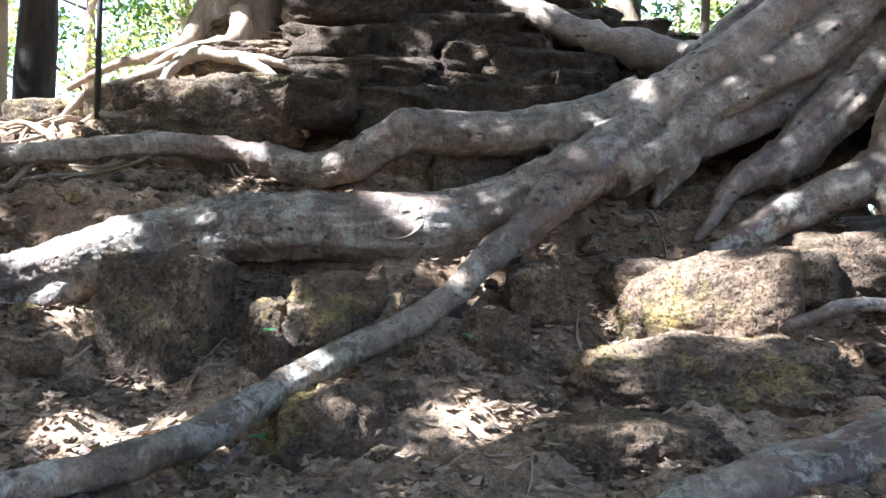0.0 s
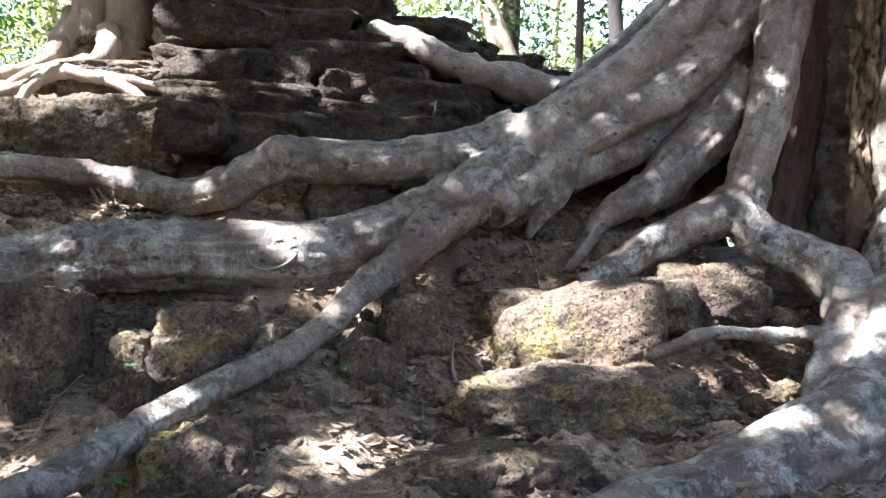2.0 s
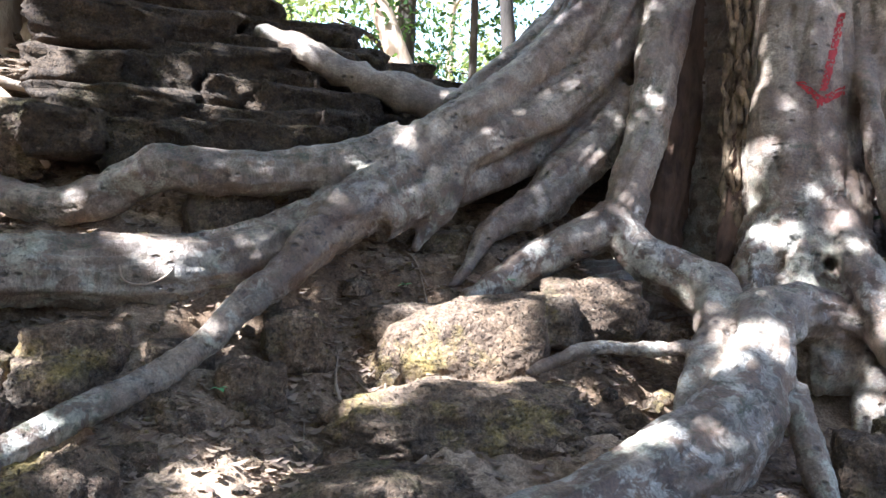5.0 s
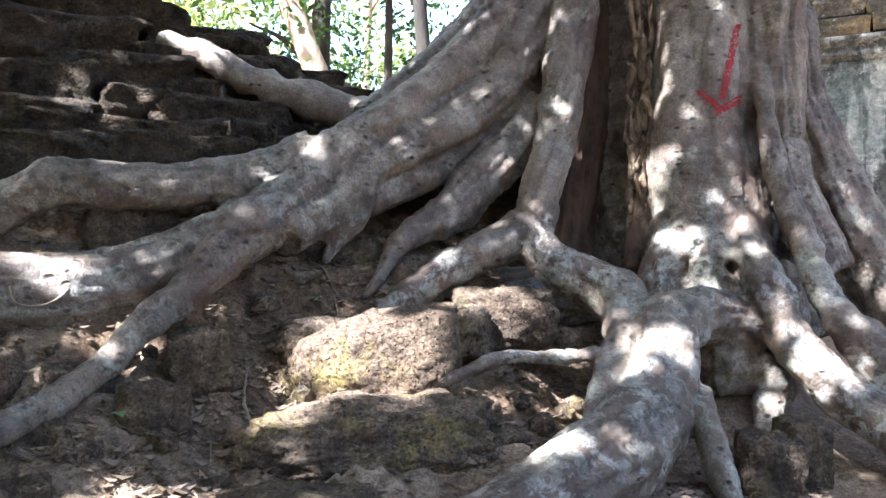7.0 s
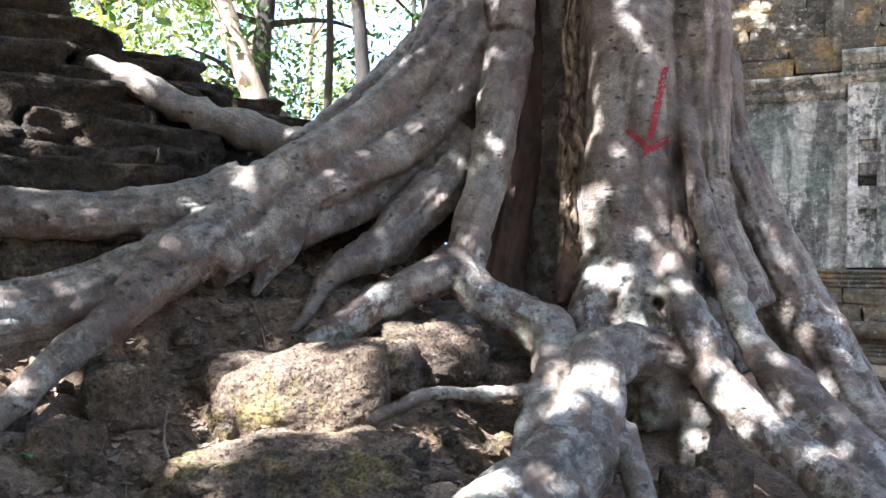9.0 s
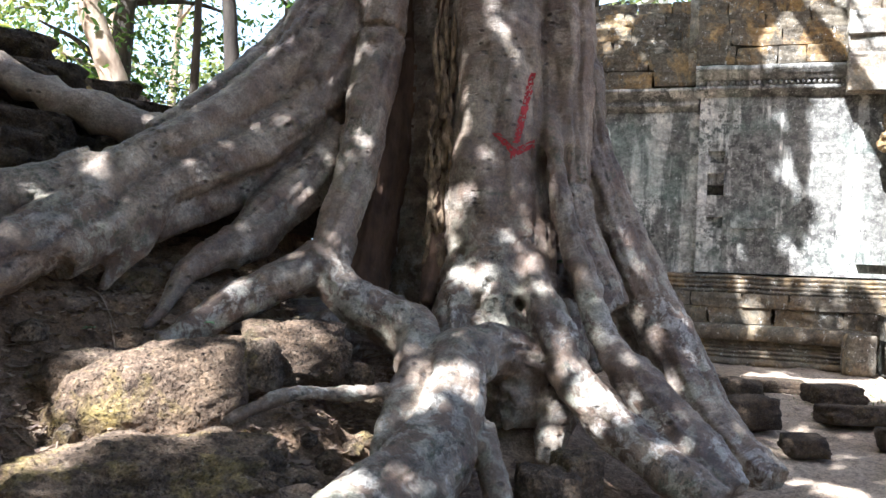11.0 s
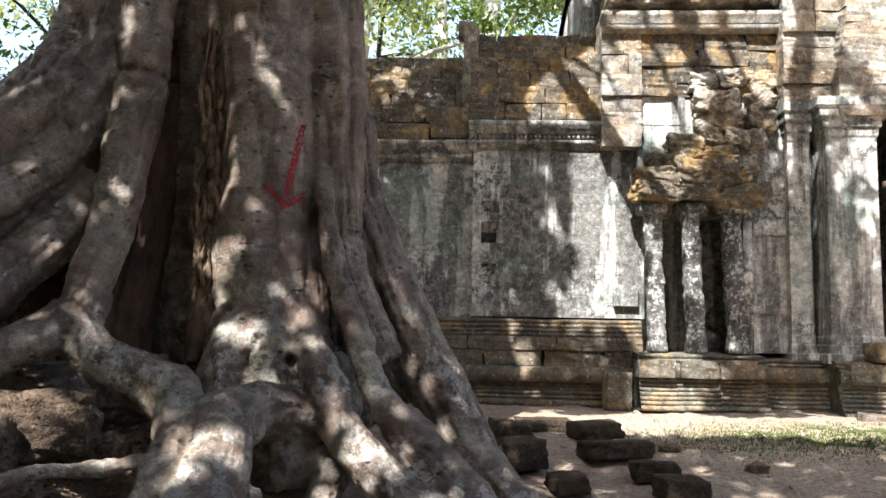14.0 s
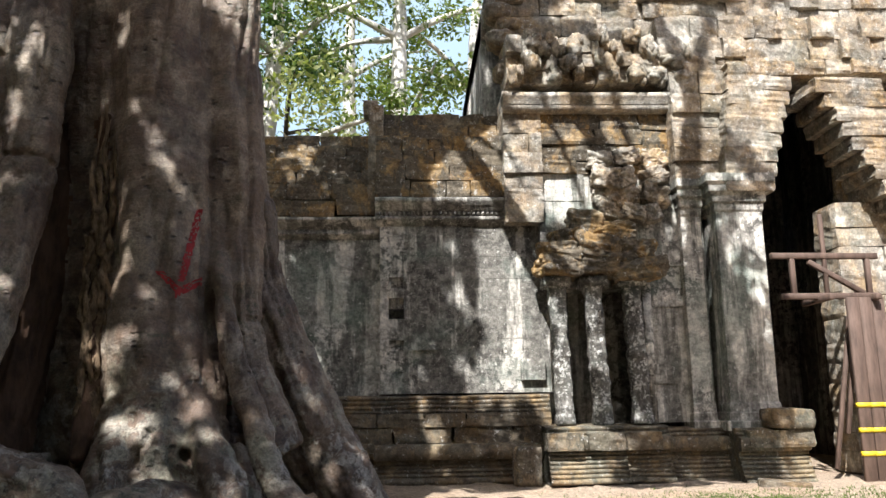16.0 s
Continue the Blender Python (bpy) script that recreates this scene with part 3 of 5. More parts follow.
fig = thing("strangler_fig_tree", (-1.5, 6.5, 0.6), "huge grey-brown fig tree with sprawling surface roots on a bank", "tree")
bm = bmesh.new()
cores = []
for i, (key, pts) in enumerate(ROOTS.items()):
    # fissured upright strips stay thin; all else is round
    tube(bm, pts, 14, 0.05, 0.2 if key not in TRUNK else 0.14, i * 2.3)
    cores += [(Vector(r[:3]), r[3], key) for r in spline(pts, 0.08)]
# the core that the ribs stand on, and the bole above them
tube(bm, [(-1.6, 6.75, 0.2, 0.62), (-1.6, 6.75, 1.6, 0.6), (-1.55, 6.75, 3.2, 0.7), (-1.5, 6.75, 4.8, 0.8), (-1.45, 6.8, 6.2, 0.6), (-1.42, 6.83, 6.9, 0.5)], 24, 0.12, 0.1, 5.0)
cores += [(Vector((-1.55, 6.8, 0.2 + 0.15 * k)), 0.7, "core") for k in range(90)]
# limbs of the fork, high over the court
BOUGHS = [
    [(-1.4, 6.85, 9.5, 0.5), (-0.5, 6.6, 11.2, 0.36), (0.8, 6.3, 13, 0.26), (2.4, 6.2, 15, 0.14)],
    [(-1.4, 6.85, 10.5, 0.5), (-2.6, 7.2, 12.5, 0.38), (-4.0, 7.4, 14.5, 0.26), (-5.2, 8.0, 16.5, 0.12)],
    [(-1.35, 6.9, 12, 0.45), (-1.2, 7.8, 14.5, 0.32), (-0.6, 9.2, 17, 0.2), (0.4, 10.5, 19, 0.1)],
    [(-1.4, 6.85, 9.8, 0.42), (-1.0, 7.1, 10.4, 0.2), (-0.45, 7.4, 9.9, 0.14), (0.3, 7.45, 8.5, 0.12), (0.9, 7.4, 7.4, 0.1), (1.5, 7.3, 6.3, 0.05)],
    [(-1.35, 6.9, 11.2, 0.4), (-0.4, 7.2, 11.6, 0.22), (1.1, 7.4, 10.0, 0.15), (1.8, 7.4, 8.8, 0.13), (2.4, 7.4, 7.7, 0.1), (3.0, 7.3, 6.7, 0.05)],
    [(0.4, 7.3, 10.7, 0.14), (2.2, 7.1, 11.0, 0.12), (2.85, 7.0, 9.8, 0.11), (2.75, 7.0, 8.6, 0.09), (2.9, 7.0, 7.2, 0.06), (3.3, 7.0, 6.2, 0.03)],
]
upper = [[(-1.44, 6.81, 6.4, 0.55), (-1.4, 6.85, 8, 0.46), (-1.4, 6.85, 11, 0.42), (-1.3, 6.9, 14, 0.3)], *BOUGHS[:3]]
raw = new("raw_tree", mesh_from("raw_tree", bm, BARK))
mod = raw.modifiers.new("join", "REMESH")
mod.mode, mod.voxel_size = "VOXEL", 0.02
mod2 = raw.modifiers.new("soften", "SMOOTH")
mod2.factor, mod2.iterations = 0.5, 1
bpy.context.view_layer.update()
full = bpy.data.meshes.new_from_object(raw.evaluated_get(bpy.context.evaluated_depsgraph_get()))
bpy.data.objects.remove(raw)
# bark relief
count = len(full.vertices)
co = np.empty(count * 3)
full.vertices.foreach_get("co", co)
co = co.reshape(-1, 3)
nv = np.empty(count * 3)
full.vertices.foreach_get("normal", nv)
nv = nv.reshape(-1, 3)
# the run of the nearest root: distance along it and the way round it
axis_p, axis_d, axis_s, axis_r = [], [], [], []
far = 0.0
for key, pts in ROOTS.items():
    line = spline(pts, 0.06)
    for a, b in zip(line, line[1:]):
        d = Vector(b[:3]) - Vector(a[:3])
        if d.length < 1e-5:
            continue
        axis_p.append(a[:3]), axis_d.append(tuple(d.normalized())), axis_s.append(far), axis_r.append(a[3])
        far += d.length
    far += 3.0
axis_p, axis_d, axis_s, axis_r = np.array(axis_p), np.array(axis_d), np.array(axis_s), np.array(axis_r)
turn = np.zeros((count, 2))
dist_on, thick = np.zeros(count), np.zeros(count)
for s0 in range(0, count, 3000):
    q = co[s0:s0 + 3000]
    j = (np.linalg.norm(q[:, None] - axis_p[None], axis=2) - axis_r[None]).argmin(axis=1)
    off = q - axis_p[j]
    lng = (off * axis_d[j]).sum(axis=1)
    off = off - axis_d[j] * lng[:, None]
    side = np.cross(axis_d[j], np.array((0.31, 0.23, 0.92)))
    side /= np.linalg.norm(side, axis=1)[:, None] + 1e-9
    top = np.cross(side, axis_d[j])
    size = np.linalg.norm(off, axis=1) + 1e-6
    turn[s0:s0 + 3000, 0] = (off * side).sum(axis=1) / size
    turn[s0:s0 + 3000, 1] = (off * top).sum(axis=1) / size
    dist_on[s0:s0 + 3000], thick[s0:s0 + 3000] = axis_s[j] + lng, axis_r[j]
push = np.zeros(count)
for i in range(count):
    x, y, z = co[i]
    if z > 4.8:
        continue
    c, n4, l, w = turn[i, 0], turn[i, 1], dist_on[i], min(1.3, max(0.3, thick[i] / 0.16))
    # long folds and sharp creases that run with the wood
    push[i] = w * (0.02 * noise.noise((c * 1.9, n4 * 1.9, l * 0.7)) + 0.012 * noise.noise((c * 4.2, n4 * 4.2, l * 1.1 + 5)))
    push[i] -= w * 0.022 * max(0.0, 1 - abs(noise.noise((c * 2.1 + 4, n4 * 2.1, l * 0.55))) / 0.09)
    # knobs, dents, old scars and shallow cross folds
    push[i] += 0.012 * noise.noise((x * 5, y * 5, z * 5)) + 0.006 * noise.noise((x * 16, y * 16, z * 16))
    push[i] -= 0.05 * max(0.0, noise.noise((x * 7 + 9, y * 7, z * 7)) - 0.45)
    push[i] += 0.005 * noise.noise((c * 1.5, n4 * 1.5, l * 17))
co += nv * push[:, None]
full.vertices.foreach_set("co", co.ravel())
full.update()
full.vertices.foreach_get("normal", nv.ravel())
# each face goes to the root or bole it lies on
lp = np.array([c[0] for c in cores])
lr = np.array([c[1] for c in cores])
keys = ["core", *ROOTS]
lk = np.array([0 if (c[2] in TRUNK or c[2] == "core") else keys.index(c[2]) for c in cores])
quads = np.array([p.vertices[:] for p in full.polygons])
mid = co[quads].mean(axis=1)
owner = np.zeros(len(mid), dtype=int)
for s in range(0, len(mid), 4000):
    m4 = mid[s:s + 4000]
    dd = np.linalg.norm(m4[:, None] - lp[None], axis=2) - lr[None]
    owner[s:s + 4000] = lk[dd.argmin(axis=1)]
owner[mid[:, 2] > 3.2] = 0
norms = [tuple(q) for q in np.array([v.normal[:] for v in full.vertices])]
for k, key in enumerate(keys):
    sel = quads[owner == k]
    if len(sel) == 0:
        continue
    used, inv = np.unique(sel, return_inverse=True)
    me = bpy.data.meshes.new("trunk" if k == 0 else "root")
    me.from_pydata([tuple(q) for q in co[used]], [], [tuple(q) for q in inv.reshape(sel.shape)])
    me.materials.append(RECESSBARK if key in ("inner_web", "fissure_strip") else BARK)
    shaded(me)
    me.normals_split_custom_set_from_vertices([norms[i] for i in used])
    run = me.attributes.new("grain", "FLOAT_VECTOR", "POINT")
    run.data.foreach_set("vector", np.stack([turn[used, 0] * thick[used], turn[used, 1] * thick[used], dist_on[used]], axis=1).ravel())
    ob = new("trunk" if k == 0 else "dead_wood" if key in ("inner_web", "fissure_strip") else "root", me)
    place(ob, fig)
bpy.data.meshes.remove(full)
for i, l in enumerate(upper):
    place(part("limb", tube(bmesh.new(), l, 14, 0.15, 0.12, 9 + i), BARK), fig)

# ---------------------------------------------------------------- stones on the bank and in the court
ROCKS = [
    (-2.08, 3.86, 0.10, 1.36, 0.85, 0.44, 38, "P", 0.25),
    (-3.87, 1.87, 0.27, 0.64, 0.50, 0.73, 52, "D", 0.75),
    (-3.51, 2.25, 0.44, 0.22, 0.20, 0.21, 52, "P", 0.30),
    (-3.43, 2.62, 0.41, 0.50, 0.40, 0.34, 52, "P", 0.45),
    (-3.36, 2.17, 0.17, 0.18, 0.20, 0.26, 52, "P", 0.30),
    (-2.68, 2.11, -0.08, 0.55, 0.45, 0.48, 52, "P", 0.35),
    (-2.77, 2.70, 0.09, 0.25, 0.25, 0.31, 52, "P", 0.45),
    (-3.04, 2.64, 0.16, 0.36, 0.30, 0.35, 52, "D", 0.40),
    (-1.89, 2.96, -0.09, 0.82, 0.60, 0.37, 52, "D", 0.30),
    (-2.87, 3.43, 0.50, 0.33, 0.30, 0.30, 52, "D", 0.50),
    (-2.61, 4.1, 0.55, 0.60, 0.35, 0.26, 52, "D", 0.40),
    (-2.00, 4.41, 0.68, 0.49, 0.30, 0.28, 31, "P", 0.40),
    (-1.83, 4.70, 0.80, 0.62, 0.35, 0.32, 31, "D", 0.45),
    (-1.50, 4.86, 0.78, 0.15, 0.10, 0.14, 31, "P", 0.40),
    (-0.43, 4.84, 0.02, 0.34, 0.30, 0.35, 31, "D", 0.40),
    (-0.31, 5.06, 0.11, 0.25, 0.25, 0.32, 31, "D", 0.60),
    (1.40, 8.61, 0.33, 0.51, 0.35, 0.20, 10, "D", 0.85),
    (1.47, 7.83, 0.26, 0.62, 0.40, 0.18, 10, "D", 0.85),
    (1.68, 7.22, 0.24, 0.39, 0.30, 0.19, 10, "D", 0.85),
    (1.75, 6.64, 0.18, 0.37, 0.35, 0.20, 10, "D", 0.85),
    (0.99, 6.90, 0.16, 0.31, 0.30, 0.16, 10, "D", 0.60),
    (0.93, 8.91, 0.34, 0.62, 0.30, 0.15, 10, "D", 0.85),
    (0.59, 8.06, 0.39, 0.40, 0.40, 0.32, 10, "D", 0.50),
    (0.66, 7.48, 0.25, 0.42, 0.40, 0.29, 10, "D", 0.50),
    (-3.75, 3.70, 1.20, 0.54, 0.40, 0.42, 52, "D", 0.45),
    (-3.90, 1.26, 0.19, 0.21, 0.20, 0.11, 52, "P", 0.30),
    (-5.47, 2.11, 1.03, 0.43, 0.30, 0.45, 52, "D", 0.40),
    (-5.15, 2.43, 1.05, 0.50, 0.30, 0.41, 52, "D", 0.40),
    (-2.87, 4.62, 0.98, 0.39, 0.30, 0.26, 27, "D", 0.40),
    (-5.24, 2.80, 1.69, 1.16, 0.50, 0.50, 52, "D", 0.55),
    (-5.00, 3.45, 1.73, 0.63, 0.40, 0.40, 52, "D", 0.50),
    # low pale stones stand for sunlit soil, the sun put into their tone
    (-5.58, 3.12, 2.10, 1.00, 0.50, 0.23, 52, "P", 0.45),
    (-5.14, 3.62, 2.05, 0.65, 0.40, 0.20, 52, "P", 0.45),
    (-6.01, 2.27, 1.63, 0.47, 0.30, 0.31, 52, "P", 0.40),
    (-6.58, 1.92, 1.53, 0.66, 0.40, 0.32, 52, "P", 0.40),
    (-5.61, 2.28, 1.42, 0.65, 0.30, 0.17, 52, "D", 0.40),
    (-2.78, 3.10, 0.30, 0.34, 0.25, 0.27, 52, "D", 0.40),
    (-3.35, 2.42, 0.32, 0.34, 0.30, 0.27, 52, "P", 0.40),
    (-2.73, 2.43, 0.03, 0.28, 0.25, 0.24, 52, "D", 0.40),
    (-3.11, 2.93, 0.38, 0.33, 0.25, 0.25, 52, "D", 0.50),
]
ROCK_LABELS = {"P": "pale pitted laterite boulder lying on the earth bank", "D": "dark pitted laterite stone half sunk in the earth"}
for i, (x, y, z, sx, sy, sz, rz, tone, sq) in enumerate(ROCKS):
    court = y > 6.4
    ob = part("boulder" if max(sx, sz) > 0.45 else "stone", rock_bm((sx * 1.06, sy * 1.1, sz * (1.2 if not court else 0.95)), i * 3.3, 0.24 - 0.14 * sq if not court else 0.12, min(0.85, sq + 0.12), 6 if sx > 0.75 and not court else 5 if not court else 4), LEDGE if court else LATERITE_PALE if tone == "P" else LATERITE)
    low = ground_z(x, y)
    zc = z
    if z - sz * 0.55 > low - 0.02:
        zc = low + sz * 0.47
    ob.matrix_basis = pose(x, y, max(zc, z - 0.2), RNG.uniform(-5, 5), RNG.uniform(-5, 5), rz + RNG.uniform(-12, 12))
    tagged(ob, "dark squared temple stone lying on the sandy court" if court else ROCK_LABELS[tone], "rock", "fallen temple stones" if court else "laterite stones on the bank")

# the loaf-shaped boulder among the roots: blunt at its high end, low at the other
bm = bmesh.new()
bmesh.ops.create_icosphere(bm, subdivisions=6, radius=1)
for v in bm.verts:
    d = v.co.normalized()
    p = d.lerp(d / max(abs(d.x), abs(d.y), abs(d.z)) * 0.86, 0.4 if d.x > 0 else 0.22)
    p *= 1 + 0.1 * fbm(d * 1.3 + Vector((4.1, 2.0, 0)), 4) + 0.014 * fbm(d * 9, 3, 0.7)
    p *= 1 - 0.03 * max(0.0, noise.noise(d * 17)) - 0.02 * max(0.0, noise.noise(d * 31))
    rise = 0.72 + 0.3 * smooth(-0.9, 0.75, p.x)
    v.co = Vector((p.x * 0.53, p.y * 0.36 * (0.85 + 0.15 * p.x), p.z * 0.35 * rise + 0.07 * p.x))
ob = part("boulder", bm, LATERITE_PALE)
ob.matrix_basis = pose(-2.31, 4.15, 0.45, 0, 0, 40)
tagged(ob, "tan pitted loaf-shaped laterite boulder among the roots", "rock", "laterite stones on the bank")

# stepped courses of dark laterite on the upper bank
revetment = thing("laterite_revetment", (-5.0, 4.6, 2.0), "stepped courses of dark weathered laterite blocks on the bank", "retaining wall", kind="structure")
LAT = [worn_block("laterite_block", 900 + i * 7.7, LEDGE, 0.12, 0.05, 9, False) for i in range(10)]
brng = random.Random(21)
for k in range(7):
    u0, z0 = 5.66 + 0.27 * k, 1.55 + 0.19 * k
    v = -1.0 - 0.06 * k
    while v < 3.4:
        ln = brng.uniform(0.3, 0.95)
        p = EYE0 + FWD * (u0 + 0.2 + brng.uniform(-0.08, 0.08) + 0.05 * (v - 1)) + SIDE * (v + ln / 2)
        if not (v > 1.6 and k < 1):
            lay("block", LAT, revetment, p.x, p.y, z0 - (0.05 if k < 2 else 0.06 * k) * (v - 0.6) + brng.uniform(-0.05, 0.03), ln * 1.12, 0.9, brng.uniform(0.26, 0.36), 51.7 + brng.uniform(-6, 6), brng.uniform(-5, 5), brng)
        v += ln

# a pale dry tendril looped over the great root
loop = [(-3.55 + 0.83 * o + 0.54 * a, 3.02 - 0.56 * o + 0.84 * a, z, 0.0055) for a, z, o in ((-0.12, 0.86, 0.185), (-0.1, 0.79, 0.2), (-0.03, 0.765, 0.2), (0.05, 0.78, 0.2), (0.11, 0.82, 0.195), (0.13, 0.85, 0.185))]
place(part("tendril", tube(bmesh.new(), loop, 6, 0.02, 0.2, 2.0), FARBARK, None, "pale dry looped tendril"), fig)

# ragged brown strips of old bark in the fissure of the bole
srn = random.Random(3)
recesswood = next(o for o in fig.children if o.name.startswith("dead_wood"))
for k in range(26):
    x, y = -1.5 + 0.0052 * k + srn.uniform(-0.015, 0.015), 5.84 + 0.025 * (k % 3)
    low = srn.uniform(0.85, 2.6)
    top = min(3.7, low + srn.uniform(0.25, 1.1))
    pts = [(x + srn.uniform(-0.022, 0.022), y + 0.06 * (q - 1.2) / 2 - 0.1 * max(0.0, 1.25 - q) + srn.uniform(-0.025, 0.02), q, srn.uniform(0.012, 0.026) * (1.15 - 0.7 * a)) for a in (0, 0.15, 0.3, 0.45, 0.6, 0.8, 1.0) for q in (low + (top - low) * a,)]
    part("bark_strip", tube(bmesh.new(), pts, 6, 0.03, 1.1, 11.0 * k), STRIPBARK, recesswood, "ragged brown strip of dead bark")

# ---------------------------------------------------------------- the second tree, on top of the bank
CRAWL = {
    "bank_root": [(-4.73, 4.70, 2.62, 0.080), (-4.43, 4.85, 2.50, 0.105), (-4.17, 4.95, 2.36, 0.111), (-3.94, 5.08, 2.25, 0.118), (-3.72, 5.20, 2.18, 0.132), (-3.51, 5.32, 2.08, 0.138), (-3.30, 5.50, 2.05, 0.145)],
    "crawl_root": [(-5.12, 3.37, 1.96, 0.033), (-5.32, 3.06, 2.02, 0.049), (-5.51, 2.84, 2.04, 0.057), (-5.71, 2.67, 2.06, 0.066), (-5.70, 2.50, 1.91, 0.049), (-5.63, 2.40, 1.69, 0.036), (-5.47, 2.33, 1.49, 0.023)],
    "crawl_root_b": [(-5.96, 3.17, 2.48, 0.116), (-5.69, 2.98, 2.20, 0.085), (-5.71, 2.75, 2.13, 0.058), (-5.85, 2.55, 2.04, 0.050), (-5.99, 2.36, 1.88, 0.042), (-6.16, 2.13, 1.75, 0.033), (-6.28, 1.96, 1.62, 0.029)],
    "crawl_root_c": [(-5.80, 3.53, 2.51, 0.109), (-5.34, 3.39, 2.20, 0.068), (-5.08, 3.53, 2.12, 0.050), (-4.91, 3.72, 1.98, 0.033)],
    "crawl_root_d": [(-5.63, 2.85, 2.11, 0.058), (-5.22, 3.02, 1.92, 0.048), (-5.02, 3.09, 1.71, 0.039), (-4.73, 3.10, 1.45, 0.027)],
    "crawl_root_e": [(-5.74, 2.52, 1.96, 0.041), (-5.96, 2.23, 1.82, 0.037), (-6.11, 2.03, 1.71, 0.037), (-6.12, 1.83, 1.47, 0.032), (-6.08, 1.70, 1.26, 0.024)],
    "crawl_root_f": [(-6.26, 2.92, 2.40, 0.091), (-5.99, 2.73, 2.19, 0.069), (-6.03, 2.49, 2.07, 0.051), (-6.31, 2.29, 2.00, 0.043), (-6.61, 2.04, 1.83, 0.035)],
}
bank_tree = thing("bank_tree", (-6.3, 3.6, 2.0), "old ribbed tree on the bank with sunlit crawling roots", "tree")
bm = bmesh.new()
for a in range(9):
    ang = a * 0.7
    cx, cy = -6.6 + 0.42 * math.cos(ang), 3.75 + 0.42 * math.sin(ang)
    tube(bm, [(cx + 0.5 * math.cos(ang), cy + 0.5 * math.sin(ang), 1.9, 0.22), (cx + 0.15 * math.cos(ang), cy + 0.15 * math.sin(ang), 2.5, 0.2), (cx, cy, 3.2, 0.18), (cx, cy, 5, 0.18), (-6.6 + 0.2 * math.cos(ang), 3.75 + 0.2 * math.sin(ang), 10, 0.2)], 8, 0.15, 0.25, a * 1.7)
place(part("trunk", bm, FARBARK), bank_tree)
for i, (key, pts) in enumerate(CRAWL.items()):
    if key == "bank_root":
        bm = tube(bmesh.new(), pts, 12, 0.05, 0.3, 77)
        place(part("root", bm, BARK), fig)
        continue
    place(part("root", tube(bmesh.new(), [(a, b, c - 0.03, r * 0.85) for a, b, c, r in pts], 9, 0.05, 0.4, 40 + i), FARBARK), bank_tree)
brng = random.Random(5)
for i in range(40):
    x, y = -6.0 + brng.uniform(-0.9, 0.9), 2.7 + brng.uniform(-1.0, 0.8)
    pts, a = [], brng.uniform(-2.6, -0.2)
    for k in range(6):
        pts.append((x, y, ground_z(x, y) + 0.03 + 0.03 * brng.random(), (0.016 - 0.002 * k) * (1.8 if i % 3 == 0 else 1.0)))
        a += brng.uniform(-0.5, 0.5)
        x, y = x + 0.2 * math.cos(a), y + 0.2 * math.sin(a)
    place(part("rootlet", tube(bmesh.new(), pts, 6, 0.06, 0.3, i), FARBARK), bank_tree)

# ---------------------------------------------------------------- temple gallery
WALLB = [worn_block("wall_block", 680 + i * 5.3, WALLSTONE, 0.003, 0.002) for i in range(8)]
ROOFB = [worn_block("roof_block", 640 + i * 5.3, ROOFSTONE, 0.05, 0.02) for i in range(8)]
TOWB = [worn_block("tower_block", 600 + i * 5.3, TOWERSTONE, 0.035, 0.02) for i in range(10)]
PLINB = [worn_block("plinth_block", 660 + i * 5.3, PLINTHSTONE, 0.05, 0.02) for i in range(6)]
gallery = thing("gallery_wall", (0, 11, 0.4), "weathered grey sandstone gallery wall with dark streaks and green lichen", "temple", kind="structure")
trng = random.Random(11)


def courses(name, meshes, parent, x0, x1, z0, z1, y, deep=0.4, hgt=(0.2, 0.3), lng=(0.35, 0.8), jut=0.002, gap=0.0012, skip=()):
    z = z0
    while z < z1 - 0.05:
        h = min(trng.uniform(*hgt), z1 - z)
        if z1 - z - h < 0.1:
            h = z1 - z
        x = x0
        while x < x1 - 0.02:
            l = min(trng.uniform(*lng), x1 - x)
            if x1 - x - l < 0.15:
                l = x1 - x
            cx, cz = x + l / 2, z + h / 2
            if not any(abs(cx - a) < l / 2 + 0.02 and abs(cz - b) < h / 2 for a, b in skip):
                lay(name, meshes, parent, cx, y + deep / 2 + trng.uniform(-jut, jut), cz, l - gap, deep, h - gap, rng=trng)
            x += l
        z += h


def moulding(parent, prof, x0, x1, y, mat, n=24, seed=0.0, name="moulding"):
    return place(part(name, profile_run(bmesh.new(), prof, x0, x1, y, n, seed), mat), parent)


# wall faces, left bay a hand behind the right one
courses("block", WALLB, gallery, -3.2, 0.16, 1.42, 3.42, 11.14)
courses("block", WALLB, gallery, 0.46, 2.3, 1.44, 3.56, 11.0)
courses("block", WALLB, gallery, 0.16, 0.27, 1.44, 3.56, 11.0)
for k in range(16):
    if k in (4, 8, 10):
        lay("block", WALLB, gallery, 0.365, 11.2 + 0.06, 1.44 + 0.1325 * (k + 0.5), 0.187, 0.4, 0.13, rng=trng)
    elif k != 7:
        lay("block", WALLB, gallery, 0.365, 11.2, 1.44 + 0.1325 * (k + 0.5), 0.187, 0.4, 0.13, rng=trng)
lay("block", WALLB, gallery, 2.06, 11.12, 1.72, 0.3, 0.4, 0.26, rng=trng)
lay("block", WALLB, gallery, 0.75, 11.16, 2.02, 0.4, 0.4, 0.1, rng=trng)
place(part("core", box(bmesh.new(), -3.2, 2.6, 11.3, 11.75, 0.0, 3.7), WALLSTONE), gallery)
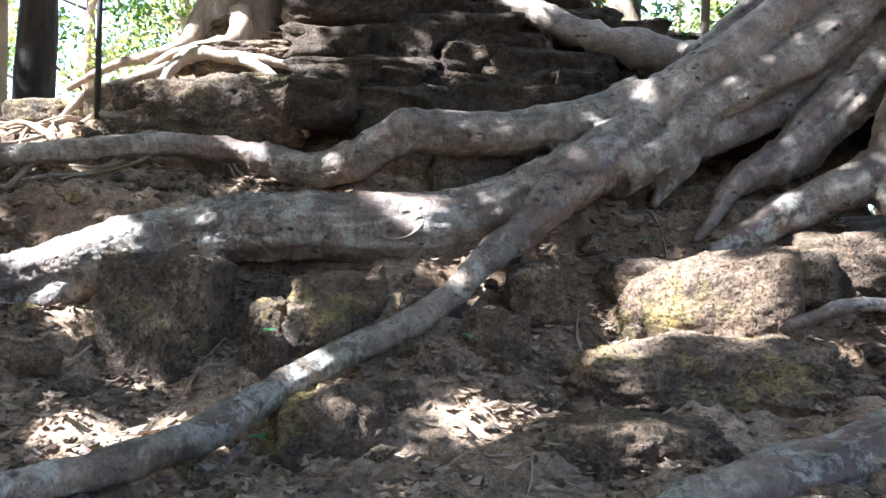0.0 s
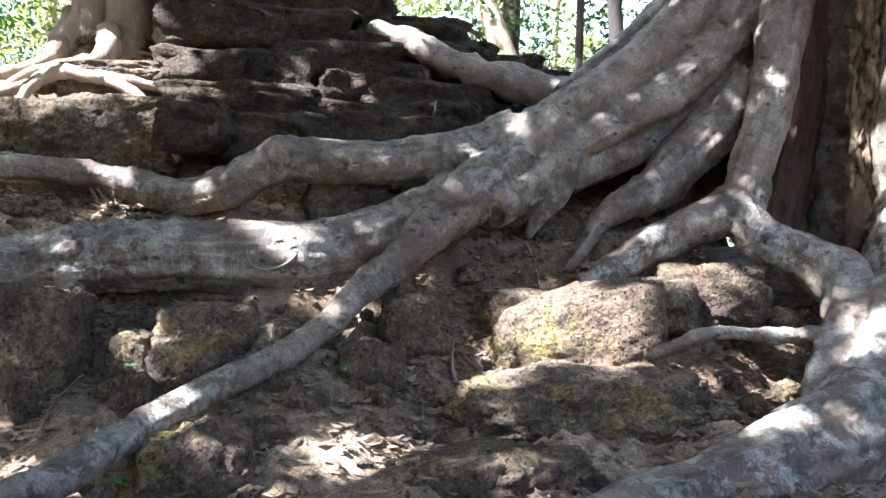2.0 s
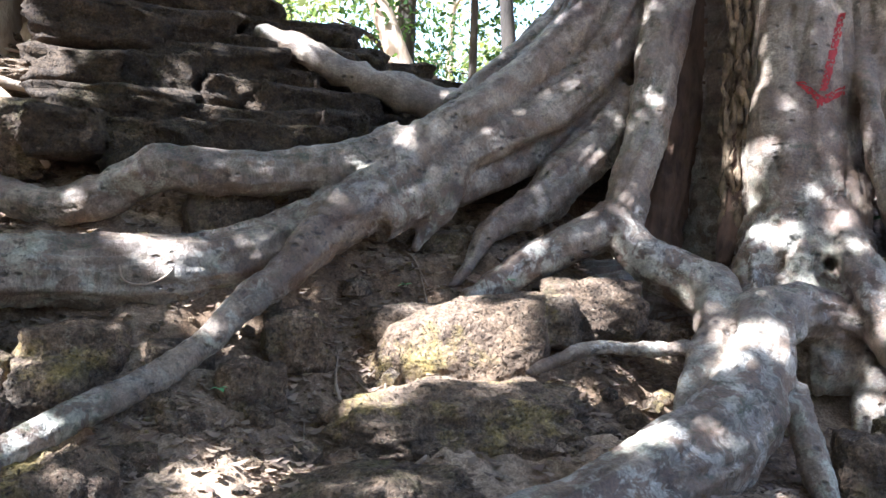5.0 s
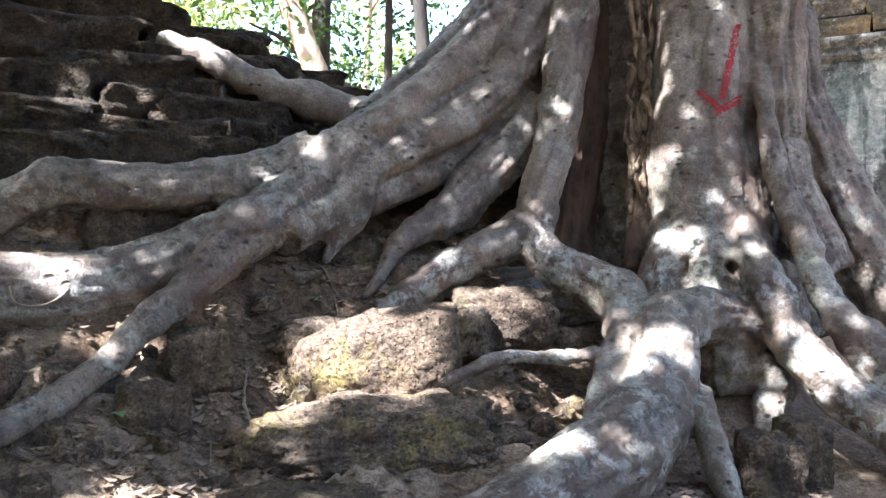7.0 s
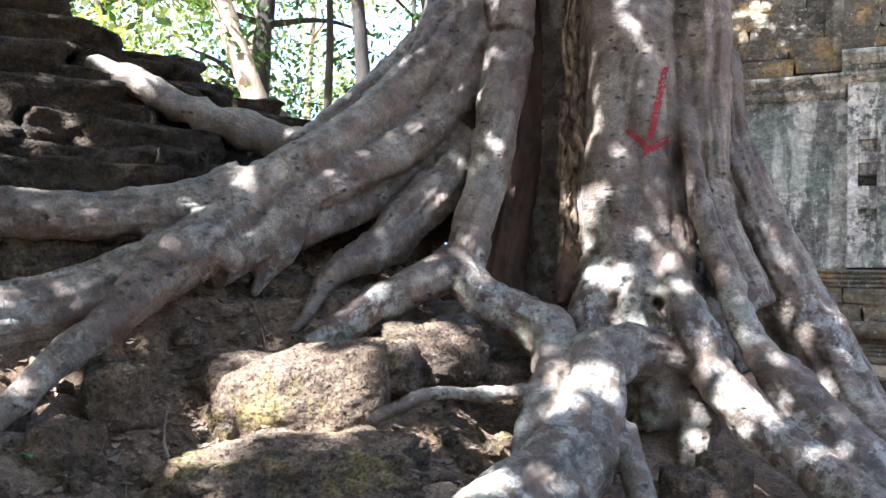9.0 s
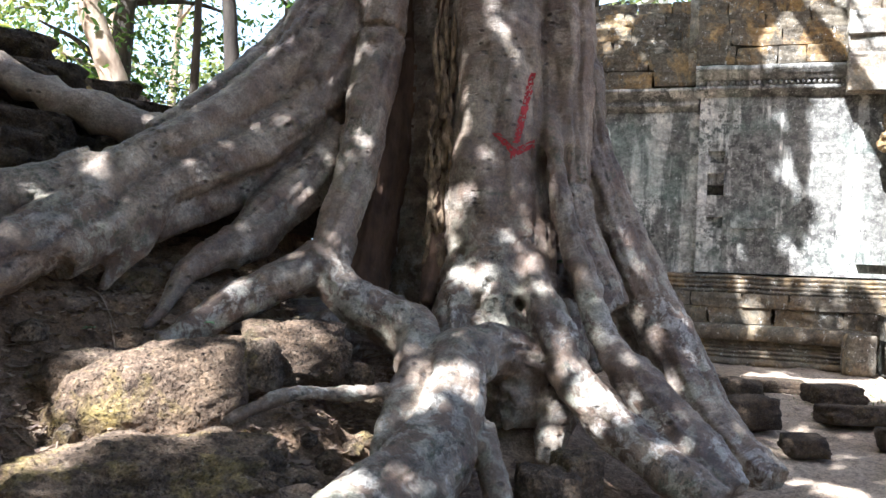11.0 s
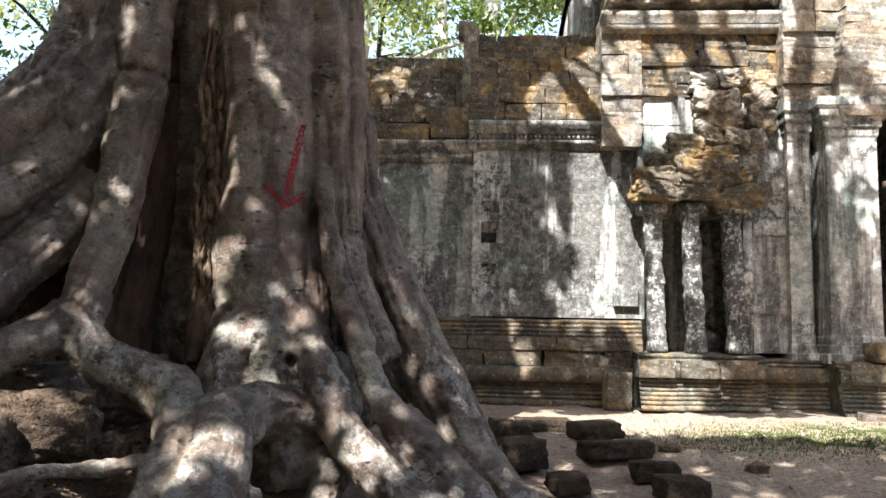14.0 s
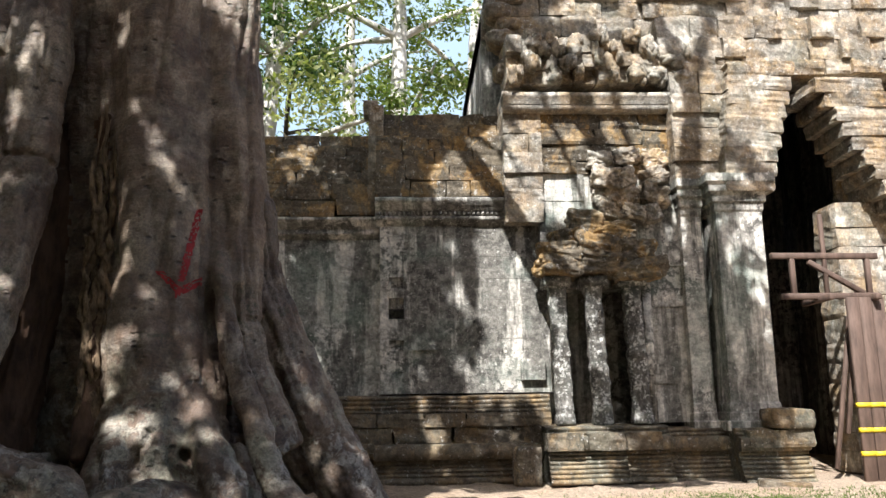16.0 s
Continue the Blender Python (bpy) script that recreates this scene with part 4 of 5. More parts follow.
CORN = [(-0.2, 0.0), (0.02, 0.0), (0.03, 0.05), (0.08, 0.07), (0.08, 0.11), (0.05, 0.12), (0.06, 0.18), (0.12, 0.2), (0.12, 0.25), (0.17, 0.28), (0.17, 0.33), (0.1, 0.36), (-0.2, 0.36)]
moulding(gallery, [(o, 3.56 + z) for o, z in CORN], 0.1, 2.2, 11.0, WALLSTONE, 30, 1.0, "cornice")
moulding(gallery, [(o * 0.8, 3.42 + z * 0.8) for o, z in CORN], -3.2, 0.14, 11.14, WALLSTONE, 40, 2.0, "cornice")
# a row of carved lotus buds under the cornice
for i in range(34):
    bm = rock_bm((0.05, 0.05, 0.07), i, 0.1, 0.3, 1)
    ob = part("bud", bm, WALLSTONE)
    ob.location = (0.16 + i * 0.06, 10.93, 3.71)
    place(ob, gallery)


def ridged(out, z0, z1, n, flare=0.06):
    """Rows of (out, z) for a band of n rounded ridges, wider towards the ground."""
    rows, h = [], (z1 - z0) / n
    for i in range(n):
        o, z = out + flare * (1 - i / n), z0 + h * i
        rows += [(o - 0.025, z), (o, z + h * 0.22), (o, z + h * 0.62), (o - 0.025, z + h * 0.8)]
    return rows


PLIN = [(-0.2, 0.0), (0.4, 0.0), (0.4, 0.07), *ridged(0.28, 0.08, 0.28, 4, 0.08), (0.4, 0.29), (0.4, 0.44), (0.36, 0.46), (-0.2, 0.46)]
moulding(gallery, [(o, 0.38 + z) for o, z in PLIN], 0.1, 2.2, 11.0, PLINTHSTONE, 30, 3.0, "plinth")
moulding(gallery, [(o, 0.4 + z) for o, z in PLIN], -3.2, 0.1, 11.1, PLINTHSTONE, 40, 4.0, "plinth")
courses("block", PLINB, gallery, -3.2, 2.25, 0.84, 1.2, 10.82, 0.4, (0.16, 0.2), (0.4, 0.9), 0.04)
moulding(gallery, [(-0.2, 1.19), (0.12, 1.19), *ridged(0.06, 1.2, 1.42, 4, 0.06), (-0.2, 1.44)], -3.2, 2.25, 11.0, PLINTHSTONE, 50, 5.0)
# corbelled roof in stepped courses, mossy orange
roof = thing("gallery_roof", (0, 11.5, 4), "mossy orange-brown corbelled stone roof of the gallery", "roof", kind="structure")


def vault(x0, x1, z0, z1, y0, rows=6):
    for k in range(rows):
        a = (k + 0.5) / rows
        y = y0 + 0.75 * a ** 2.0
        z = z0 + (z1 - z0) * a
        x = x0
        while x < x1 - 0.03:
            l = min(trng.uniform(0.28, 0.6), x1 - x)
            if x1 - x - l < 0.12:
                l = x1 - x
            lay("block", ROOFB, roof, x + l / 2, y + 0.25 + trng.uniform(-0.035, 0.03), z + trng.uniform(-0.012, 0.012), l - 0.003, 0.5, (z1 - z0) / rows * 1.04, tilt=-14 * a, rng=trng)
            x += l


vault(-3.2, 0.1, 3.7, 4.95, 11.0)
vault(0.1, 2.0, 3.92, 5.2, 10.88)
bm = box(bmesh.new(), -3.1, 2.4, 11.75, 13.2, 3.0, 4.7)
place(part("core", bm, ROOFSTONE), roof)
for k in range(6):
    lay("block", TOWB, roof, 0.1, 11.35 + 0.03 * k, 4.0 + 0.24 * k, 0.2, 0.7 - 0.06 * k, 0.24, rng=trng)
lay("block", TOWB, roof, 0.02, 11.55, 5.33, 0.2, 0.25, 0.22, rng=trng)

# ---------------------------------------------------------------- pavilion with blind window and doorway
pav = thing("gate_pavilion", (3.5, 10.6, 0.4), "carved sandstone gate pavilion, sunlit, with eroded pediments", "temple", kind="structure")
# walls round the window and behind the bay; the bay's openings are real and dark inside
courses("block", TOWB, pav, 1.75, 2.25, 3.55, 5.3, 10.75, 0.6, (0.18, 0.3), (0.25, 0.5), 0.03)
courses("block", WALLB, pav, 3.45, 4.3, 1.05, 4.3, 10.85, 0.5, (0.2, 0.3), (0.3, 0.6), 0.02)
courses("block", WALLB, pav, 2.2, 3.45, 2.72, 4.2, 10.85, 0.5, (0.2, 0.3), (0.3, 0.6), 0.02)
place(part("core", box(bmesh.new(), 1.9, 4.9, 11.6, 12.4, 0.2, 7.2), WALLSTONE), pav)
place(part("sill", box(bmesh.new(), 2.2, 3.45, 10.7, 11.6, 0.5, 1.04), PLINTHSTONE), pav)


def colonnette(x, y, z0, z1, r, seed, lean=0.0):
    """A worn square window post with ring mouldings eaten away by weather."""
    bm = bmesh.new()
    n, sides = 60, 16
    rows = []
    for i in range(n + 1):
        a = i / n
        ring = 0.06 * (math.sin(a * math.pi * 22) > 0.55) + (0.16 if a < 0.07 or a > 0.95 else 0.0) + (0.08 if 0.47 < a < 0.53 else 0)
        z = z0 + (z1 - z0) * a
        row = []
        for k in range(sides):
            t = 2 * math.pi * k / sides
            c, s = math.cos(t), math.sin(t)
            sq = 0.55 / max(abs(c), abs(s)) + 0.45
            rr = r * sq * (1 + ring + 0.24 * fbm((c * 2, s * 2 + seed, z * 5), 4) - 0.25 * max(0.0, noise.noise((c * 1.5 + seed, s, z * 2.2)) - 0.2))
            row.append(bm.verts.new((x + lean * (1 - a) + rr * c, y + rr * s, z)))
        rows.append(row)
    for p, q in zip(rows, rows[1:]):
        for k in range(sides):
            bm.faces.new((p[k], p[(k + 1) % sides], q[(k + 1) % sides], q[k]))
    bm.faces.new(rows[0][::-1]), bm.faces.new(rows[-1])
    return bm


for i, (x, r) in enumerate(((2.33, 0.1), (2.78, 0.105), (3.26, 0.105))):
    col = place(part("colonnette", colonnette(x, 10.66, 1.04, 2.76, r, i * 5.0, 0.06), COLUMNSTONE_SHADED), pav)
    part("capital", box(bmesh.new(), x - 0.16, x + 0.16, 10.5, 10.84, 2.7, 2.82), COLUMNSTONE_SHADED, col)
place(part("jamb", box(bmesh.new(), 3.4, 3.5, 10.62, 11.0, 1.04, 2.75), WALLSTONE), pav)
# sagging mossy hood over the window: broken corbel courses
for k, (z, half, step) in enumerate(((2.95, 0.76, 0.5), (3.16, 0.7, 0.46), (3.36, 0.5, 0.5), (3.53, 0.3, 0.4))):
    x = 2.86 - half + step / 2
    while x < 2.86 + half:
        w = step * trng.uniform(0.95, 1.35)
        ob = part("hood_stone", rock_bm((w * 1.1, 0.6, trng.uniform(0.27, 0.36)), trng.uniform(0, 90), 0.2, 0.8, 5), ROOFSTONE)
        ob.matrix_basis = pose(x, 10.6 + 0.06 * k + trng.uniform(-0.06, 0.05), z - 0.07 * abs(x - 2.86) + trng.uniform(-0.03, 0.03), trng.uniform(-8, 8), trng.uniform(-12, 12), trng.uniform(-14, 14))
        place(ob, pav)
        x += step
# bay base with stepped mouldings
BASE = [(-0.4, 0.0), (0.2, 0.0), (0.2, 0.05), *ridged(0.02, 0.06, 0.36, 6, 0.14), (0.12, 0.37), (0.13, 0.51), (0.05, 0.53), *ridged(-0.02, 0.53, 0.63, 2, 0.03), (-0.4, 0.64)]
moulding(pav, [(o, 0.4 + z) for o, z in BASE], 2.1, 3.0, 10.32, PLINTHSTONE, 16, 6.0, "plinth")
moulding(pav, [(o, 0.4 + z) for o, z in BASE], 3.0, 3.55, 10.42, PLINTHSTONE, 10, 7.0, "plinth")
moulding(pav, [(o, 0.36 + z) for o, z in BASE], 3.55, 4.35, 10.62, PLINTHSTONE, 14, 8.0, "plinth")
moulding(pav, [(o, 0.36 + z) for o, z in BASE], 4.3, 5.12, 10.3, PLINTHSTONE, 14, 9.0, "plinth")
for a, b, y, top in ((2.1, 3.55, 10.45, 1.0), (3.55, 4.35, 10.75, 0.98), (4.3, 5.1, 10.45, 0.95)):
    place(part("core", box(bmesh.new(), a + 0.03, b - 0.03, y, 11.7, 0.1, top), PLINTHSTONE), pav)
for x in (2.3, 2.75, 3.2, 4.6, 4.95):
    lay("block", PLINB, pav, x, 10.4, 0.86, 0.42, 0.5, 0.2, trng.uniform(-4, 4), rng=trng)
# square pillar beside the doorway, with carved base and capital
pil = bmesh.new()
PILP = [(0.0, 0.0), (0.0, 0.1), (-0.03, 0.12), (-0.03, 0.2), (-0.05, 0.22), (-0.05, 0.3), (-0.07, 0.33), (-0.07, 2.65), (-0.05, 2.68), (-0.05, 2.76), (-0.02, 2.78), (-0.02, 2.86), (0.03, 2.9), (0.03, 2.98), (0.07, 3.02), (0.07, 3.12)]
rows = []
for o, z in PILP:
    rows.append([pil.verts.new((4.63 + sx * (0.36 + o), 10.75 + sy * (0.34 + o), 0.95 + z)) for sx, sy in ((-1, -1), (1, -1), (1, 1), (-1, 1))])
for p, q in zip(rows, rows[1:]):
    for k in range(4):
        pil.faces.new((p[k], p[(k + 1) % 4], q[(k + 1) % 4], q[k]))
pil.faces.new(rows[-1])
place(part("pillar", pil, WALLSTONE, flat=True), pav)
pil = bmesh.new()
rows = []
for o, z in PILP:
    rows.append([pil.verts.new((4.1 + sx * (0.16 + o * 0.5), 10.85 + sy * (0.2 + o), 0.95 + z)) for sx, sy in ((-1, -1), (1, -1), (1, 1), (-1, 1))])
for p, q in zip(rows, rows[1:]):
    for k in range(4):
        pil.faces.new((p[k], p[(k + 1) % 4], q[(k + 1) % 4], q[k]))
pil.faces.new(rows[-1])
place(part("pilaster", pil, WALLSTONE, flat=True), pav)
# entablature: orange band, cavity, carved pediment, upper tier
courses("block", ROOFB, pav, 2.2, 4.2, 4.2, 5.0, 10.8, 0.6, (0.16, 0.26), (0.3, 0.9), 0.03)
courses("block", TOWB, pav, 3.9, 5.0, 4.05, 5.5, 10.55, 0.7, (0.18, 0.28), (0.25, 0.5), 0.04)
moulding(pav, [(-0.2, 5.0), (0.05, 5.0), (0.1, 5.06), (0.06, 5.1), (0.16, 5.16), (0.16, 5.22), (-0.2, 5.25)], 1.75, 4.0, 10.75, TOWERSTONE, 30, 10.0, "cornice")
courses("block", TOWB, pav, 1.8, 3.9, 5.38, 6.0, 10.62, 0.7, (0.13, 0.2), (0.16, 0.36), 0.09)
courses("block", TOWB, pav, 1.85, 5.2, 5.95, 8.4, 11.0, 0.7, (0.2, 0.32), (0.25, 0.6), 0.08)
courses("block", TOWB, pav, 3.8, 7.6, 5.5, 6.3, 10.6, 0.9, (0.2, 0.3), (0.25, 0.6), 0.05)
courses("block", TOWB, pav, 5.2, 7.6, 6.3, 8.4, 11.0, 0.7, (0.2, 0.32), (0.25, 0.6), 0.08)
# statue-like worn projections along the upper tier
for k in range(46):
    x = trng.uniform(1.8, 4.2)
    z = trng.choice((5.45, 5.62, 5.8, 5.98)) + trng.uniform(-0.05, 0.05)
    ob = part("carving", rock_bm((trng.uniform(0.08, 0.22), 0.22, trng.uniform(0.14, 0.3)), k * 1.9 + 500, 0.4, 0.6, 3), TOWERSTONE)
    ob.location = (x, 10.6 + trng.uniform(-0.06, 0.04), z)
    place(ob, pav)
for k in range(12):
    x, z = 3.05 + 0.3 * (k % 3) + trng.uniform(-0.06, 0.06), 3.66 + 0.24 * (k // 3) + trng.uniform(-0.04, 0.04)
    ob = part("carving", rock_bm((trng.uniform(0.28, 0.42), 0.3, trng.uniform(0.22, 0.32)), k * 2.3 + 300, 0.3, 0.75, 5), TOWERSTONE)
    ob.matrix_basis = pose(x, 10.8 + trng.uniform(-0.05, 0.04), z, 0, trng.uniform(-20, 20), trng.uniform(-20, 20))
    place(ob, pav)
# projecting worn stones at the tower's corner
for k, (ox, z) in enumerate(((0.0, 5.7), (0.1, 5.95), (-0.08, 6.15), (0.04, 6.35), (-0.12, 6.55), (0.06, 6.75), (0.0, 7.0), (0.05, 7.3))):
    ob = part("carving", rock_bm((0.42, 0.5, 0.26), k + 40.5, 0.2, 0.45, 3), TOWERSTONE)
    ob.location = (1.88 + ox, 11.1, z)
    place(ob, pav)
# doorway: jambs, corbelled ragged head, dark passage behind
for k in range(9):
    z = 3.85 + 0.19 * k
    inset = 0.055 * k
    lay("corbel", TOWB, pav, 4.75 + 0.28 * min(1, k / 8) , 10.7, z + 0.09, 0.62 + inset * 0.6, 0.7, 0.2, trng.uniform(-3, 3), rng=trng)
    lay("corbel", TOWB, pav, 7.0 - 0.11 * k, 10.72, z - 0.15, 0.9, 0.8, 0.2, trng.uniform(-3, 3), rng=trng)
courses("block", TOWB, pav, 6.0, 7.6, 0.4, 3.8, 10.75, 0.6, (0.22, 0.32), (0.4, 0.8), 0.03)
courses("block", TOWB, pav, 6.4, 7.6, 3.8, 5.5, 10.9, 0.6, (0.2, 0.3), (0.3, 0.6), 0.05)
place(part("passage_wall", box(bmesh.new(), 7.6, 7.9, 10.8, 15.5, 0, 6.5), WALLSTONE), pav)
place(part("passage_wall", box(bmesh.new(), 4.3, 4.85, 11.2, 15.5, 0, 6.5), WALLSTONE), pav)
place(part("passage_back", box(bmesh.new(), 1.6, 7.9, 15.5, 15.9, 0, 6.5), WALLSTONE), pav)
place(part("passage_roof", box(bmesh.new(), 1.6, 7.9, 11.3, 15.9, 6.5, 6.9), WALLSTONE), pav)
place(part("tower_core", box(bmesh.new(), 2.3, 7.4, 11.7, 15.5, 6.9, 9.5), TOWERSTONE), pav)
place(part("side_wall", box(bmesh.new(), 1.6, 1.9, 11.8, 15.5, 0, 6.9), WALLSTONE), pav)

# boundary stone by the plinth, fallen slab
ob = part("boundary_stone", rock_bm((0.34, 0.28, 0.52), 61, 0.06, 0.85, 4), PLINTHSTONE)
ob.matrix_basis = pose(1.85, 10.25, 0.6, 0, 2, 8)
tagged(ob, "short squared sandstone post standing by the plinth", "stone")
ob = part("fallen_slab", rock_bm((0.62, 0.3, 0.14), 62, 0.05, 0.9, 4), PLINTHSTONE)
ob.matrix_basis = pose(4.55, 9.7, 0.38, 2, 5, -12)
tagged(ob, "fallen sandstone slab lying on the court", "stone")
ob = part("coping_stone", rock_bm((0.62, 0.45, 0.28), 63, 0.08, 0.7, 4), PLINTHSTONE)
ob.matrix_basis = pose(4.92, 10.3, 1.08, 0, 2, 4)
tagged(ob, "worn rounded coping stone on the plinth beside the doorway", "stone")

# ---------------------------------------------------------------- timber prop in the doorway
prop = thing("timber_prop", (5.7, 10.2, 0.4), "weathered brown timber support with railing and yellow tape", "scaffold")


def beam(a, b, w, name="beam", mat=TIMBER):
    a, b = Vector(a), Vector(b)
    bm = box(bmesh.new(), -w / 2, w / 2, -w / 2, w / 2, 0, (b - a).length)
    bmesh.ops.bevel(bm, geom=bm.edges[:], offset=0.006, segments=1, affect="EDGES")
    bmesh.ops.transform(bm, matrix=Matrix.Translation(a) @ (b - a).to_track_quat("Z", "Y").to_matrix().to_4x4(), verts=bm.verts)
    return place(part(name, bm, mat), prop)


beam((4.85, 10.2, 2.99), (6.15, 10.2, 2.98), 0.07, "rail")
beam((4.95, 10.2, 2.5), (6.1, 10.2, 2.5), 0.07, "rail")
beam((5.3, 10.2, 2.92), (5.95, 10.2, 2.53), 0.06, "brace")
beam((5.1, 10.2, 2.5), (5.1, 10.2, 2.99), 0.06, "post")
beam((5.5, 10.2, 2.52), (5.5, 10.2, 3.5), 0.05, "post")
beam((6.02, 10.2, 2.5), (6.02, 10.2, 2.99), 0.06, "post")
beam((5.6, 10.25, 0.9), (5.9, 10.25, 2.6), 0.05, "brace")
beam((5.45, 10.3, 0.5), (5.8, 10.3, 2.3), 0.05, "brace")
beam((5.4, 10.6, 2.46), (5.4, 9.9, 2.46), 0.07, "joist")
beam((5.95, 10.6, 2.46), (5.95, 9.9, 2.46), 0.07, "joist")
for k in range(3):
    bm = box(bmesh.new(), 5.62 + 0.15 * k, 5.762 + 0.15 * k, 10.0, 10.05, 0.36, 2.46)
    bmesh.ops.bevel(bm, geom=bm.edges[:], offset=0.006, segments=1, affect="EDGES")
    board = place(part("board", bm, TIMBER), prop)
    for z in (1.2, 0.92, 0.66):
        part("tape", box(bmesh.new(), 5.616 + 0.15 * k, 5.766 + 0.15 * k, 9.992, 10.056, z, z + 0.05), YELLOW, board, "bright yellow warning tape")

# red arrow brushed on the bole: dabs of paint laid on the bark
arrow = thing("painted_arrow", (-0.95, 5.8, 2.2), "faded red painted arrow on the bark, pointing down", "painted mark")
bole = next(o for o in fig.children if o.name.startswith("trunk"))
bpy.context.view_layer.update()
to_local = bole.matrix_world.inverted()
arng = random.Random(14)


def brush(name, a, b, width):
    """A dry-brush stroke from a to b, pressed on the bark a hair proud of it."""
    bm = bmesh.new()
    a, b = Vector(a), Vector(b)
    n = int((b - a).length / 0.012)
    cols = []
    for i in range(n + 1):
        c = a.lerp(b, i / n)
        row = []
        for k in range(6):
            off = (k / 5 - 0.5) * width * (1 + 0.3 * noise.noise((i * 0.4, k, 2)))
            q = c + Vector((0.97 * off, 0.2 * off, 0)) if abs(b.z - a.z) > abs(b.x - a.x) * 0.8 else c + Vector((0, 0, off))
            hit, loc, nor, _ = bole.ray_cast(to_local @ Vector((q.x + 0.35, q.y - 1.6, q.z)), Vector((-0.2, 0.98, 0)).normalized())
            row.append(bm.verts.new(bole.matrix_world @ (loc + nor * 0.005)) if hit else None)
        cols.append(row)
    for p, q in zip(cols, cols[1:]):
        for k in range(5):
            f4 = (p[k], q[k], q[k + 1], p[k + 1])
            if None not in f4 and arng.random() > 0.24:
                bm.faces.new(f4)
    return place(part(name, bm, RED), arrow)


brush("shaft", (-0.87, 6.00, 2.54), (-0.95, 5.95, 2.05), 0.042)
brush("barb", (-1.07, 5.88, 2.11), (-0.95, 5.95, 1.98), 0.055)
brush("barb", (-0.84, 6.01, 2.07), (-0.98, 5.94, 1.97), 0.055)

# ---------------------------------------------------------------- trees


def leaves_mesh(name, centres, mat, count, size, seed, spread=1.0):
    """Many small pointed leaves scattered in clumps round the centres (x, y, z, radius)."""
    r = np.random.RandomState(seed)
    c = np.array(centres)
    pick = r.permutation(len(c)) if len(c) == count else r.randint(len(c), size=count)
    d = r.normal(size=(count, 3))
    d /= np.linalg.norm(d, axis=1)[:, None]
    p = c[pick, :3] + d * (c[pick, 3] * spread * r.rand(count) ** 0.45)[:, None] * np.array((1, 1, 0.7))
    a = r.normal(size=(count, 3))
    a /= np.linalg.norm(a, axis=1)[:, None]
    b = np.cross(a, r.normal(size=(count, 3)))
    b /= np.linalg.norm(b, axis=1)[:, None] + 1e-9
    s = size * (0.6 + 0.8 * r.rand(count))[:, None]
    v = np.stack([p - a * s, p + b * s * 0.45, p + a * s, p - b * s * 0.45], axis=1).reshape(-1, 3)
    me = bpy.data.meshes.new(name)
    me.from_pydata(v.tolist(), [], np.arange(count * 4).reshape(-1, 4).tolist())
    me.materials.append(mat)
    return me


def forest_tree(name, x, y, z, height, r, lean, seed, bark, leaf, label, n_leaves=5000, crown_from=0.45, spread=2.6, leaf_size=0.11, clump=0.8, group="trees behind the bank"):
    rng = random.Random(seed)
    t = thing(name, (x, y, z), label, "tree", group)
    bm = bmesh.new()
    pts = [(x + lean[0] * a + 0.15 * rng.uniform(-1, 1) * a, y + lean[1] * a + 0.15 * rng.uniform(-1, 1) * a, z - 0.3 + height * a, r * (1.25 - a) if a else r * 1.35) for a in (0, 0.15, 0.35, 0.55, 0.75, 0.95)]
    tube(bm, pts, 10, 0.25, 0.15, seed)
    place(part("trunk", bm, bark), t)
    centres = []
    for k in range(9):
        a = crown_from + (0.95 - crown_from) * k / 8
        i = min(4, int(a / 0.2))
        base = Vector(pts[i][:3]).lerp(Vector(pts[i + 1][:3]), 0.5)
        ang = k * 2.4 + rng.random()
        ln = spread * rng.uniform(0.7, 1.2)
        tip = base + Vector((math.cos(ang) * ln, math.sin(ang) * ln, rng.uniform(0.2, 1.4)))
        mid_p = base.lerp(tip, 0.5) + Vector((0, 0, 0.25))
        place(part("limb", tube(bmesh.new(), [(*base, r * 0.35), (*mid_p, r * 0.22), (*tip, r * 0.08)], 7, 0.3, 0.15, seed + k), bark), t)
        for _ in range(4):
            q = base.lerp(tip, rng.uniform(0.4, 1.15))
            centres.append((q.x + rng.uniform(-0.8, 0.8), q.y + rng.uniform(-0.8, 0.8), q.z + rng.uniform(-0.5, 0.7), clump * rng.uniform(0.5, 1.2)))
    place(new("crown", leaves_mesh("crown", centres, leaf, n_leaves, leaf_size, seed)), t)
    return t


BT = "slender forest tree with bright green leaves behind the bank"
forest_tree("forest_tree", -8.3, 11.6, 2.9, 9, 0.2, (-3.1, -1.5), 1, FARBARK, LEAF, "leaning tree with sunlit orange-brown trunk behind the bank", 5000, 0.5)
forest_tree("forest_tree", -8.3, 12.9, 2.9, 9, 0.075, (-0.4, -0.2), 2, DARKBARK, LEAF, BT, 4000, 0.5)
forest_tree("forest_tree", -6.5, 11.5, 2.6, 10, 0.11, (-1.0, -0.4), 3, DARKBARK, LEAF, BT, 4000, 0.5)
forest_tree("forest_tree", -5.9, 11.3, 2.5, 10, 0.13, (1.3, 0.6), 4, DARKBARK, LEAF, BT, 4000, 0.5)
forest_tree("forest_tree", -9.9, 2.42, 1.3, 11, 0.19, (0.0, 0.4), 5, DARKBARK, LEAF_DARK, "dark ribbed forest tree standing beyond the bank", 5000, 0.5)
forest_tree("forest_tree", -8.2, 1.75, 1.3, 10, 0.14, (0.0, 0.1), 6, FARBARK, LEAF, "pale slender forest tree beyond the bank", 3000, 0.6)
srng = random.Random(99)
